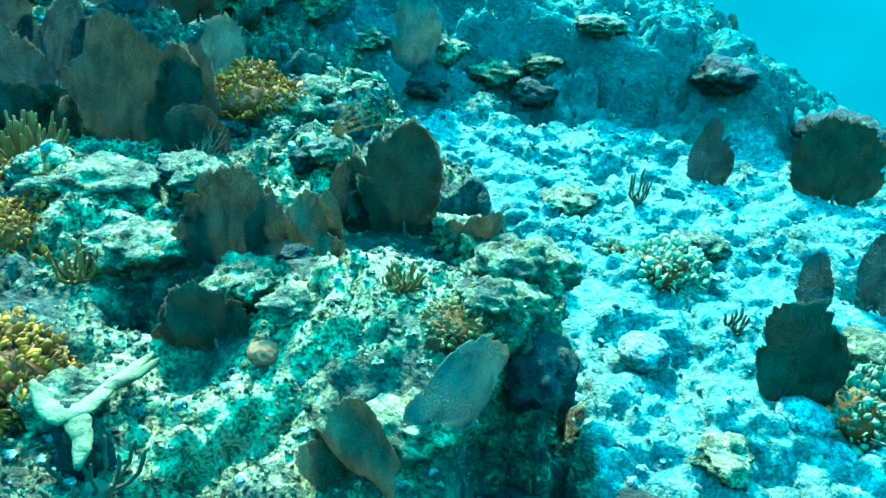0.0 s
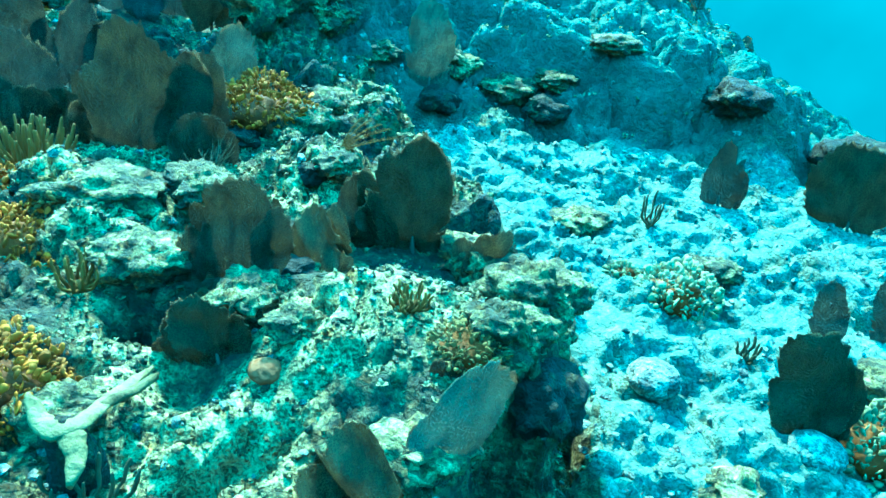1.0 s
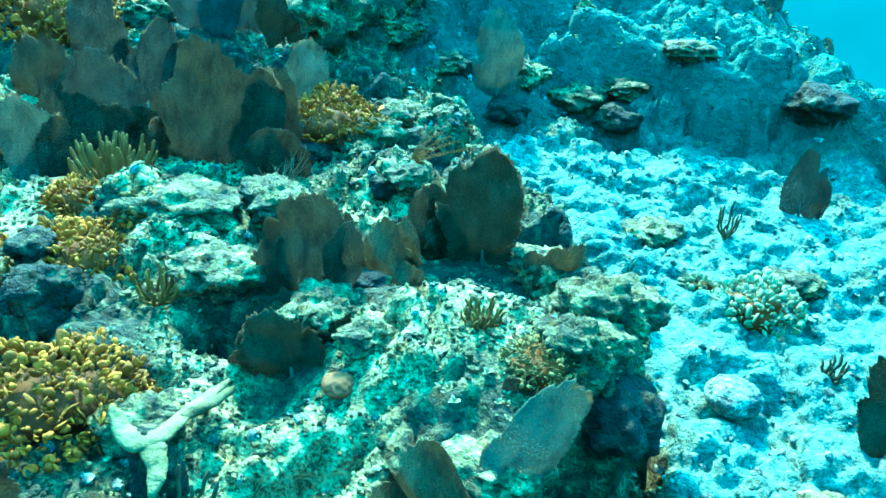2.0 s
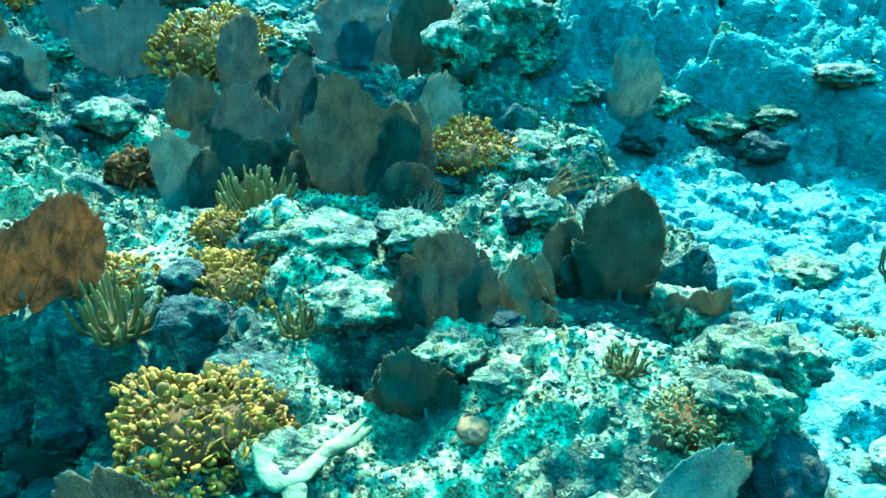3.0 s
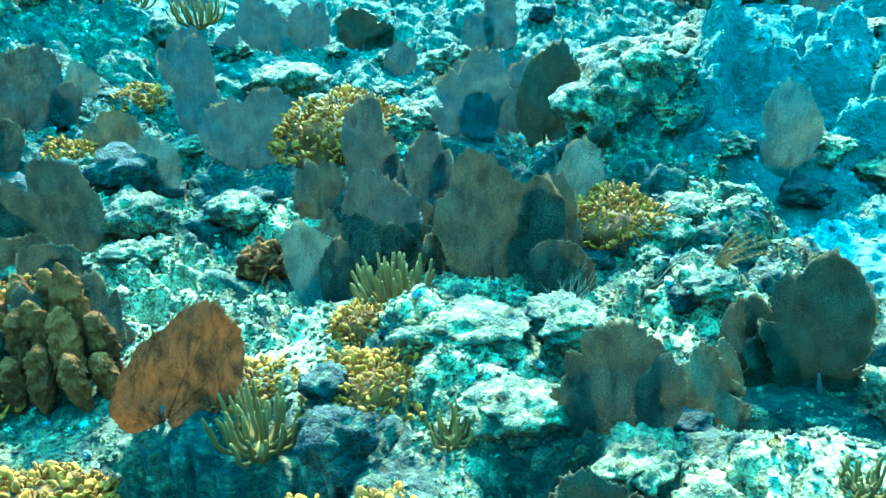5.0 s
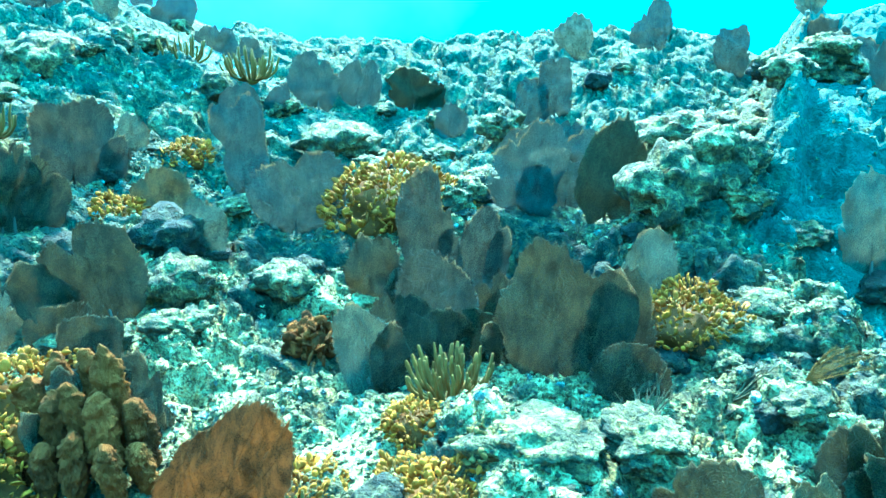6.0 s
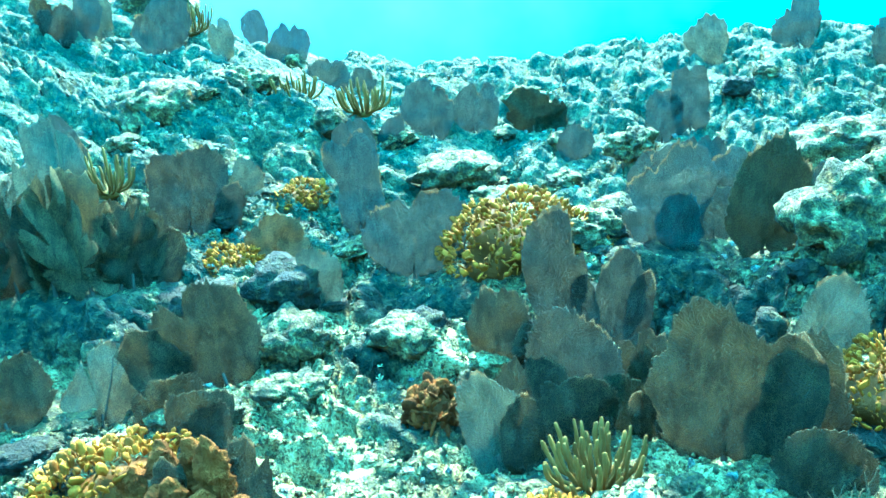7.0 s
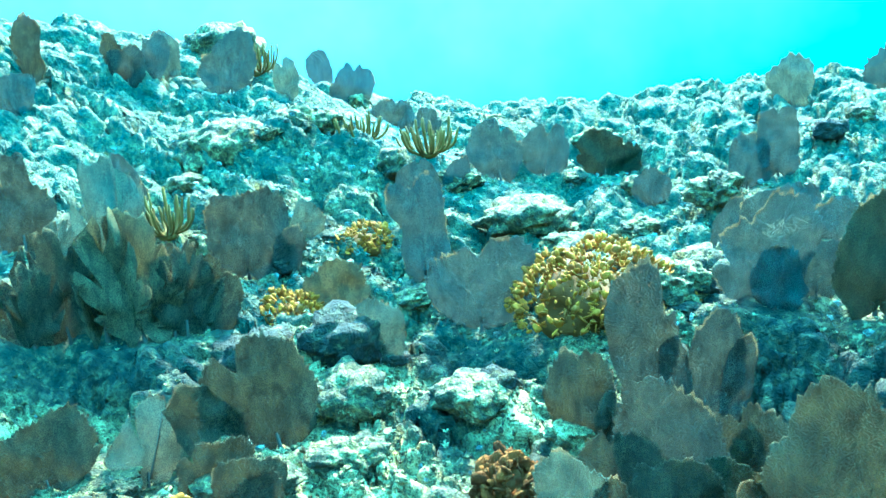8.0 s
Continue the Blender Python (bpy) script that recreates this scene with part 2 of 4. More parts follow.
# sea fans by place: x, y, height, width, turn, lean, kind, tilt away
FANS_EDGE = [
    (-1.15, 3.62, 0.66, 0.4, 17, -6, "b"), (-1.34, 3.66, 0.3, 0.19, 19, -15, "b"), (-1.02, 3.94, 0.38, 0.2, 13, -21, "b"),
    (-0.86, 3.92, 0.44, 0.38, 11, -1, "o"), (-0.75, 4.27, 0.39, 0.2, 9, -13, "o"), (-0.64, 4.5, 0.47, 0.31, 7, -8, "b"),
    (-0.32, 4.48, 0.7, 0.52, 2, -8, "d"), (0.09, 4.19, 0.34, 0.33, -3, 6, "o"), (0.69, 4.5, 0.26, 0.2, -11, -7, "p"),
    (-0.14, 2.41, 0.76, 0.25, 6, 27, "p", 18), (-0.27, 2.33, 0.42, 0.33, 3, -14, "o"), (-0.04, 2.87, 0.09, 0.15, -2, -9, "b"),
    (-1.32, 3.07, 0.1, 0.12, 23, -9, "b"), (-1.9, 2.06, 0.41, 0.38, 44, -9, "b"), (-1.04, 3.01, 0.37, 0.33, 17, -13, "d"),
]
FANS_CHANNEL = [
    (1.92, 3.65, 0.65, 0.43, -31, -8, "d"), (3.07, 6.11, 0.73, 0.71, -29, -9, "d"), (2.04, 6.24, 0.6, 0.36, -20, -7, "g"),
    (2.36, 4.54, 0.44, 0.23, -30, -8, "g"), (2.8, 4.61, 0.62, 0.33, -34, -7, "g"), (-0.51, 7.21, 0.91, 0.43, 1, -2, "p"),
]
FANS_CENTRE = [
    (-3.38, 4.69, 0.70, 0.40, 33, 2, "p"), (-3.22, 4.7, 0.5, 0.29, 31, -3, "b"), (-3.12, 5.11, 0.71, 0.51, 28, 2, "g"),
    (-2.99, 4.96, 0.45, 0.44, 27, -1, "b"), (-2.85, 5.56, 0.45, 0.2, 22, 4, "d"), (-2.22, 4.93, 0.90, 0.68, 18, 2, "b"),
    (-1.92, 5.7, 0.70, 0.38, 12, 4, "p"), (-2.04, 5.12, 0.46, 0.28, 15, 0, "b"), (-1.81, 4.74, 0.38, 0.35, 13, 6, "b"),
    (-1.64, 4.87, 0.27, 0.17, 10, 4, "b"), (-3.61, 5.94, 0.91, 0.39, 28, 3, "g"), (-3.26, 6.05, 0.77, 0.4, 24, 1, "g"),
    (-2.48, 5.14, 0.48, 0.43, 20, -1, "b"), (-3.33, 4.99, 0.54, 0.47, 30, 0, "b"), (-1.92, 5.1, 0.64, 0.4, 13, 8, "b"),
    (-2.85, 5.08, 0.38, 0.4, 25, 4, "d"), (-1.45, 5.27, 0.17, 0.2, 6, -4, "b"), (-3.70, 5.36, 0.66, 0.38, 30, -6, "b"),
]
FANS_ORANGE = [
    (-3.37, 3.14, 0.86, 0.72, 49, 12, "r"), (-4.28, 3.26, 0.7, 0.39, 55, 4, "b"), (-4.13, 3.55, 0.56, 0.29, 51, 0, "b"),
    (-5.16, 3.81, 0.41, 0.44, 56, 13, "b"), (-4.83, 3.84, 0.41, 0.38, 54, 7, "b"), (-4.48, 3.02, 0.27, 0.23, 60, 5, "r"),
]
FANS_FLANK = [
    (-5.45, 4.55, 0.9, 0.7, 54, -8, "b"), (-7.25, 5.8, 0.97, 0.76, 55, 6, "g"), (-6.14, 3.97, 0.64, 0.62, 64, 9, "w"),
    (-6.38, 3.49, 0.5, 0.69, 70, -6, "b"), (-4.78, 3.82, 0.3, 0.33, 57, 5, "b"), (-6.43, 6.05, 0.52, 0.54, 48, 4, "o"),
    (-5.54, 5.6, 0.58, 0.45, 46, 6, "p"), (-7.3, 4.46, 0.9, 0.54, 65, 6, "o"), (-8.26, 5.23, 0.73, 0.58, 63, 6, "w"),
    (-8.8, 4.63, 0.74, 0.58, 69, 4, "g"), (-8.51, 4.77, 0.31, 0.42, 67, -6, "p"), (-6.97, 4.94, 0.66, 0.5, 60, 6, "b"),
    (-7.92, 4.23, 0.5, 0.54, 69, 1, "b"), (-7.39, 6.66, 0.39, 0.33, 50, 6, "p"), (-7.49, 4.68, 1.12, 0.60, 64, 5, "p"),
    (-7.04, 4.86, 0.62, 0.71, 61, 17, "b"), (-7.52, 4.29, 0.74, 0.65, 67, -2, "b"), (-7.59, 4.05, 0.5, 0.51, 69, -1, "b"),
    (-7.12, 4.66, 0.83, 0.66, 63, 2, "o"), (-2.81, 5.56, 0.52, 0.39, 17, 6, "b"),
]
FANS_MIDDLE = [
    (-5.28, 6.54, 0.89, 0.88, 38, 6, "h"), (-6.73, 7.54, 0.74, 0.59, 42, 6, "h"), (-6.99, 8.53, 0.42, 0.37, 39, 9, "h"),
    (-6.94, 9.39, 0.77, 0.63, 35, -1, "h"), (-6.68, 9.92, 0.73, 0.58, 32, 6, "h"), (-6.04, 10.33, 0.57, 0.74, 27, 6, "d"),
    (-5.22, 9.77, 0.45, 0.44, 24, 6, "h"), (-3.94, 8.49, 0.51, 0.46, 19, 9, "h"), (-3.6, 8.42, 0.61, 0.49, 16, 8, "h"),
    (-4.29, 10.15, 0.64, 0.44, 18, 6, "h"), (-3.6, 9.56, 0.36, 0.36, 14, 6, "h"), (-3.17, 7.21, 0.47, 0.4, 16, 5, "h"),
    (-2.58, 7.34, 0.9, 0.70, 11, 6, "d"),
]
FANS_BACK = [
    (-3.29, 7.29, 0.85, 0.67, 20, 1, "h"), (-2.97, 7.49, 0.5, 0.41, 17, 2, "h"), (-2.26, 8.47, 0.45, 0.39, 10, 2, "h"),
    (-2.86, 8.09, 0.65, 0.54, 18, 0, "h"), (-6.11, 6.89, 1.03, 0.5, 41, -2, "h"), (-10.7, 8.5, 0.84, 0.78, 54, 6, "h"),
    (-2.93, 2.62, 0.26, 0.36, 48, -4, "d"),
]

FANS = FANS_EDGE + FANS_CHANNEL + FANS_CENTRE + FANS_ORANGE + FANS_FLANK + FANS_MIDDLE + FANS_BACK
FEET = [(row[0], row[1], 0.17) for row in FANS] + [(-1.93, 2.60, 0.26), (-2.38, 3.70, 0.2), (-2.98, 3.95, 0.32), (-3.11, 3.52, 0.2), (-4.46, 6.92, 0.65), (-1.58, 5.52, 0.25), (-3.50, 2.50, 0.25), (0.01, 3.05, 0.12), (-6.6, 5.69, 0.2), (-2.73, 4.55, 0.15), (-1.86, 3.40, 0.1), (-2.73, 3.12, 0.15), (-0.25, 3.20, 0.1), (-4.00, 4.98, 0.2), (-0.80, 2.87, 0.1), (-1.36, 2.40, 0.24), (-1.12, 3.08, 0.15), (-4.20, 3.36, 0.25), (-3.78, 3.14, 0.3), (0.03, 3.70, 0.30), (-1.16, 3.45, 0.22), (-0.80, 3.75, 0.22), (-0.30, 4.10, 0.25), (0.69, 4.30, 0.22), (-0.10, 2.40, 0.18), (-0.27, 2.28, 0.18)]


def smooth(v):
    v = np.clip(v, 0.0, 1.0)
    return v * v * (3 - 2 * v)


# reef mounds and hollows: centre x, y, radius, height
MOUNDS = [
    (-0.10, 3.10, 0.62, 0.24), (-0.62, 3.35, 0.65, 0.12), (-2.70, 5.60, 0.60, -0.18), (-3.40, 4.65, 0.45, -0.18),
    (-4.35, 4.75, 0.60, -0.14), (-5.10, 3.70, 0.60, 0.28), (-5.80, 5.50, 0.50, 0.20), (-3.60, 7.50, 0.70, 0.22),
    (-1.95, 7.05, 0.45, 0.42), (-2.00, 4.25, 0.55, 0.10), (-5.00, 7.40, 0.75, 0.30), (-4.95, 6.05, 0.50, -0.32), (-2.80, 6.45, 0.55, -0.30),
    (-1.18, 2.90, 0.22, -0.08), (-2.70, 2.42, 0.42, -0.20), (-0.42, 3.85, 0.30, -0.10),
    (-8.50, 8.20, 1.20, 0.50), (-1.55, 5.75, 0.40, 0.18), (-2.30, 2.60, 0.50, 0.15),
]


LEDGES = [(3.02, -3.55, -2.05, 0.46, 1.0), (3.00, -1.40, -0.90, 0.10, 1.0), (3.06, 0.0, 0.72, 0.78, 1.0), (4.62, -0.9, 0.2, 0.2, 1.0), (4.30, -7.6, -5.5, 0.22, 1.0), (3.50, -1.74, -0.95, 0.34, 0.45), (4.18, -1.0, -0.2, 0.22, 0.4), (6.30, -5.3, -4.2, 0.25, 0.5)]


def channel_edge(y):
    """Where the reef flat breaks off to the sand channel; it winds on the near side."""
    edge = np.interp(y, [0, 2.3, 3.2, 4.0, 5.2, 6.0, 7.0, 9.0], [0.55, 0.55, 0.55, 0.45, 0.0, -0.5, -1.0, -1.2])
    return edge + (0.30 * np.sin(1.3 * y + 0.4) + 0.14 * np.sin(3.7 * y)) * smooth((1.5 - y) / 1.5)


def height(x, y):
    """The large form of the sea bed: reef flat, sunken sand channel, back terrace and the bank at its far side."""
    z = 0.02 * x + 0.10 * y - 0.30
    edge = channel_edge(y)
    z = z - 0.45 * smooth((x - edge) / 0.20 + 0.5)
    front = 7.45 + 0.22 * np.sin(1.7 * x + 0.6) + 0.12 * np.sin(4.1 * x)
    aside = smooth((x + 2.0) / 0.9) * smooth((4.0 - x) / 1.5)
    z = z + 0.72 * smooth((y - front) / 0.75 + 0.5) * aside
    z = z + 0.45 * smooth((y - front - 1.05 - 0.25 * np.sin(2.3 * x)) / 0.9 + 0.5) * aside * smooth((2.0 - x) / 1.2)
    z = z + 0.33 * np.maximum(0, -5.6 - x) ** 1.1 * smooth((34 + x) / 10) * smooth((14.0 - y) / 5.5)
    z = z + 0.55 * smooth((y - 9.3) / 3.0) * smooth((-x - 1.5) / 2.0)
    # the terrace falls away into open water on its far side
    z = z - 0.36 * smooth((y - 7.4) / 1.2) * np.clip(x - 1.9, 0, 6)
    far = np.hypot(x + 1.5, y - 1.5)
    z = z - 0.30 * np.maximum(0, far - 13.0) * smooth((far - 13.0) / 3.0)
    # ledges that break off towards the open side: at y, from x to x, drop, reach
    for ly, x0, x1, drop, reach in LEDGES:
        z = z - drop * smooth((ly + 0.06 * np.sin(9 * x) + 0.04 * np.sin(23 * x) - y) / 0.10) * smooth((x - x0) / 0.22) * smooth((x1 - x) / 0.22) * smooth((y - ly + reach) / (0.5 * reach))
    for cx, cy, r, h in MOUNDS:
        z = z + h * np.exp(-((x - cx) ** 2 + (y - cy) ** 2) / (r * r))
    return z


SAND_POCKETS = [(-8.0, 8.9, 0.6)]


def sandiness(x, y):
    edge = channel_edge(y)
    s = smooth((x - edge) / 0.5) * smooth((7.3 - y) / 0.6)
    for cx, cy, r in SAND_POCKETS:
        s = np.maximum(s, 1.15 * np.exp(-(((x - cx) ** 2 + (y - cy) ** 2) / (r * r)) ** 1.5))
    return np.clip(s + 0.55 * lumps(2.3 * x, 2.3 * y, 5) * s * (x > -0.6) + 0.25 * lumps(7 * x, 7 * y, 6) * (s > 0.02), 0, 1)


def growth_and_shade(x, y):
    """Dark ground: shade painted in at the listed spots, and scattered algae patches, fewer in the hazy distance."""
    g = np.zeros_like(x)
    for cx, cy, r in SHADE_SPOTS:
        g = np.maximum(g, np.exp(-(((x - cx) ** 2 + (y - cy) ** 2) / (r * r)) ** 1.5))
    return np.clip(0.95 * g + 0.9 * smooth((lumps(1.1 * x, 1.1 * y, 33) + 0.6 * lumps(2.9 * x, 2.9 * y, 34) - 0.22) / 0.4) * smooth((y - 2.9) / 0.7) * smooth((9.5 - y) / 4) * smooth((x + 9) / 3) - 0.35 * smooth(lumps(4.3 * x, 4.3 * y, 35) * 2) - 0.9 * sunlit_cover(x, y), 0, 0.95)


# spots where shade on the ground is painted as dark colour: x, y, radius
SHADE_SPOTS = [(-3.30, 2.75, 0.50), (-2.55, 2.85, 0.40), (-3.6, 3.2, 0.3), (-0.75, 3.6, 0.28), (-4.95, 6.05, 0.60), (-2.80, 6.45, 0.70), (-2.85, 2.45, 0.65), (0.42, 2.65, 0.50), (0.48, 3.15, 0.32), (0.32, 2.25, 0.45), (-1.12, 3.00, 0.30), (-2.25, 3.05, 0.28), (-1.9, 3.05, 0.22), (-0.55, 4.55, 0.35), (-4.6, 3.2, 0.5), (-1.6, 6.3, 0.4), (-6.2, 4.7, 0.4), (-1.60, 3.52, 0.22), (-0.45, 2.85, 0.26), (-0.22, 2.68, 0.24), (-1.48, 3.30, 0.26), (-0.97, 3.02, 0.30), (-2.20, 3.28, 0.22), (-2.59, 3.36, 0.18), (-3.05, 3.05, 0.4), (0.35, 3.45, 0.2), (-4.05, 5.12, 0.3), (-5.0, 5.0, 0.3), (-4.62, 5.05, 0.25), (-4.1, 4.78, 0.2), (-2.04, 4.55, 0.2), (-6.92, 4.54, 0.5), (-7.35, 4.08, 0.5), (-4.86, 6.28, 0.4), (-3.21, 7.06, 0.5), (-2.84, 7.03, 0.4), (-0.85, 4.2, 0.25), (1.68, 5.5, 0.3), (0.45, 5.8, 0.4), (1.75, 3.2, 0.35), (0.45, 4.7, 0.25)]


# stretches painted pale to stand in for sunlight on pebbly rock: x, y, radius
SUNLIT_SPOTS = [(-2.98, 3.90, 0.40), (-1.06, 2.48, 0.30), (-0.79, 2.69, 0.28), (-1.43, 2.85, 0.22), (-0.55, 3.05, 0.26), (-0.81, 3.17, 0.16), (-2.25, 4.55, 0.35), (-1.68, 4.28, 0.30), (-2.17, 4.14, 0.28), (-0.24, 3.35, 0.30), (-1.85, 3.86, 0.26), (-3.03, 3.84, 0.35), (-2.32, 4.26, 0.30), (-1.80, 4.25, 0.30), (-0.95, 4.55, 0.30), (-4.24, 3.98, 0.35), (-5.13, 3.65, 0.35), (-4.75, 4.69, 0.35), (-5.81, 5.40, 0.30), (-4.47, 4.25, 0.35), (-3.46, 4.74, 0.25), (-5.31, 5.44, 0.25), (-5.05, 4.76, 0.30), (-5.02, 4.45, 0.30), (-4.30, 5.47, 0.25), (-6.74, 3.66, 0.40), (-2.43, 4.80, 0.25), (0.5, 3.8, 0.25), (-0.83, 4.86, 0.2)]


def sunlit_cover(x, y):
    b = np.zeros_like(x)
    for cx, cy, r in SUNLIT_SPOTS:
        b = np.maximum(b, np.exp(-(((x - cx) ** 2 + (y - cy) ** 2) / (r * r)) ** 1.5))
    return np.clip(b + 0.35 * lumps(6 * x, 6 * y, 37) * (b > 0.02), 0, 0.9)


def haze_tint(x, y):
    """Water haze painted as a blue-green tint: full on the back terrace, weaker in patches over the reef behind."""
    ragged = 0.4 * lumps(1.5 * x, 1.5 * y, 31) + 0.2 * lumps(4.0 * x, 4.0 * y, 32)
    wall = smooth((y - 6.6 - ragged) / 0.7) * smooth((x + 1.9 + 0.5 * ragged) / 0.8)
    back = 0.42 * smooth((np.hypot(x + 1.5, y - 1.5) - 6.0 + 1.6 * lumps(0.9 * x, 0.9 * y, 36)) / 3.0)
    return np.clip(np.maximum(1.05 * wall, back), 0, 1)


def coarse_form(x, y, s):
    wx, wy = x + 0.08 * lumps(5 * x, 5 * y, 41), y + 0.08 * lumps(5 * x, 5 * y, 42)
    reef = 0.075 * lumps(1.3 * x, 1.3 * y, 1) + 0.42 * (knobs(1.9 * wx, 1.9 * wy, 2) - 0.52) + 0.17 * (knobs(4.4 * wx, 4.4 * wy, 3) - 0.4)
    reef = reef - 0.13 * np.exp(-(lumps(3.6 * wx, 3.6 * wy, 51) / 0.13) ** 2)
    flat = 0.05 * lumps(1.7 * x, 1.7 * y, 9) + 0.035 * lumps(5 * x, 5 * y, 10) + 0.16 * np.clip(knobs(2.4 * wx, 2.4 * wy, 12) - 0.48, 0, 1) + 0.08 * (knobs(4.5 * wx, 4.5 * wy, 19) - 0.35)
    return reef * (1 - s) + flat * s * (0.35 + 0.65 * smooth((x + 1.0) / 0.6))


def calmed(x, y, out):
    """Level ground where things have their foot."""
    for fx, fy, r in FEET:
        r = 1.15 * max(r, 0.21)
        out = out * (1 - np.exp(-(((x - fx) ** 2 + (y - fy) ** 2) / (r * r))))
    return out


def coarse(x, y, s):
    """Lumps and heads that lean to the open side, so that their near faces stand steep."""
    bank = height(x, y) * smooth((y - 6.4) / 0.5)
    x, y = x + 0.35 * bank, y + 0.9 * bank
    lean = coarse_form(x, y, s)
    return calmed(x - 0.35 * bank, y - 0.9 * bank, coarse_form(x + 0.12 * lean, y + 0.40 * lean, s))


def crust(x, y, z, s):
    """Fine knobs and cracks; the height enters, so that they wrap round steep faces."""
    u, v = x + 0.35 * z, y + 1.1 * z
    wx, wy = u + 0.05 * lumps(5 * u, 5 * v, 41), v + 0.05 * lumps(5 * u, 5 * v, 42)
    rx, ry = 0.80 * u + 0.60 * v + 0.03 * lumps(9 * u, 9 * v, 43), -0.60 * u + 0.80 * v + 0.03 * lumps(9 * u, 9 * v, 44)
    reef = 0.065 * (knobs(11 * wx, 11 * wy, 4) - 0.4) + 0.018 * lumps(17 * rx, 17 * ry, 8) + 0.020 * (knobs(24 * rx, 24 * ry, 18) - 0.4) - 0.06 * np.exp(-(lumps(8.5 * rx, 8.5 * ry, 52) / 0.14) ** 2)
    flat = 0.026 * lumps(13 * rx, 13 * ry, 11) + 0.050 * (knobs(10 * wx, 10 * wy, 20) - 0.35) - 0.05 * np.exp(-(lumps(6.5 * rx, 6.5 * ry, 53) / 0.14) ** 2)
    return calmed(x, y, reef * (1 - s) + flat * s)


def ground_at(x, y):
    x, y = np.atleast_1d(np.asarray(x, float)), np.atleast_1d(np.asarray(y, float))
    s = sandiness(x, y)
    z = height(x, y) + coarse(x, y, s)
    return z + crust(x, y, z, s)


def z_at(x, y):
    return float(ground_at(x, y)[0])


# ---- building helpers ----
def mesh_of(name, verts, faces, material, soft=True):
    me = bpy.data.meshes.new(name)
    me.from_pydata([tuple(v) for v in verts], [], [tuple(f) for f in faces])
    if material:
        me.materials.append(material)
    if soft:
        me.polygons.foreach_set("use_smooth", [True] * len(me.polygons))
    me.update()
    return me


def part(name, data, parent, label="", m=None):
    ob = new(name, data)
    ob.parent = parent
    if m is not None:
        ob.matrix_basis = m
    return tagged(ob, label)


def thing(name, x, y, z, label, category, group="", turn=0.0):
    ob = new(name)
    ob.empty_display_size = 0.1
    ob.matrix_basis = pose(x, y, z, 0, 0, turn)
    return tagged(ob, label, category, group)


def tube(path, radii, sides=6, flat=1.0):
    """A tapered tube along a path; returns its vertices and faces."""
    verts, faces = [], []
    for i, (p, r) in enumerate(zip(path, radii)):
        a, b = path[max(i - 1, 0)], path[min(i + 1, len(path) - 1)]
        d = (Vector(b) - Vector(a)).normalized()
        u = d.cross(Vector((0.31, 0.95, 0.05))).normalized()
        v = d.cross(u)
        for k in range(sides):
            g = 2 * math.pi * k / sides
            verts.append(Vector(p) + u * (r * math.cos(g)) + v * (r * flat * math.sin(g)))
    for i in range(len(path) - 1):
        for k in range(sides):
            q = (k + 1) % sides
            faces.append((i * sides + k, i * sides + q, (i + 1) * sides + q, (i + 1) * sides + k))
    n = len(verts)
    verts += [Vector(path[0]), Vector(path[-1]) + (Vector(path[-1]) - Vector(path[-2])).normalized() * radii[-1] * 0.8]
    top = (len(path) - 1) * sides
    for k in range(sides):
        q = (k + 1) % sides
        faces += [(n, q, k), (n + 1, top + k, top + q)]
    return verts, faces


def joined(pieces):
    verts, faces = [], []
    for v, f in pieces:
        o = len(verts)
        verts += list(v)
        faces += [tuple(i + o for i in q) for q in f]
    return verts, faces


def ball(levels):
    b = bmesh.new()
    bmesh.ops.create_icosphere(b, subdivisions=levels, radius=1.0)
    v = [x.co.copy() for x in b.verts]
    f = [tuple(i.index for i in q.verts) for q in b.faces]
    b.free()
    return v, f


# ---- the sea bed, one sheet to the horizon ----
def spread(lo, hi, step, far, wide, grow=1.12):
    """Grid lines: dense from lo to hi, coarser within wide of them, then ever wider."""
    mid = step * 1.9
    core = list(np.arange(lo - wide[0], lo, mid)) + list(np.arange(lo, hi, step)) + list(np.arange(hi, hi + wide[1], mid))
    lo, hi, step = lo - wide[0], hi + wide[1], mid
    right, left, s = [], [], step
    while (right[-1] if right else hi) < far:
        s *= grow
        right.append((right[-1] if right else hi) + s)
    s = step
    while (left[-1] if left else lo) > -far:
        s *= grow
        left.append((left[-1] if left else lo) - s)
    return np.array(left[::-1] + core + right)


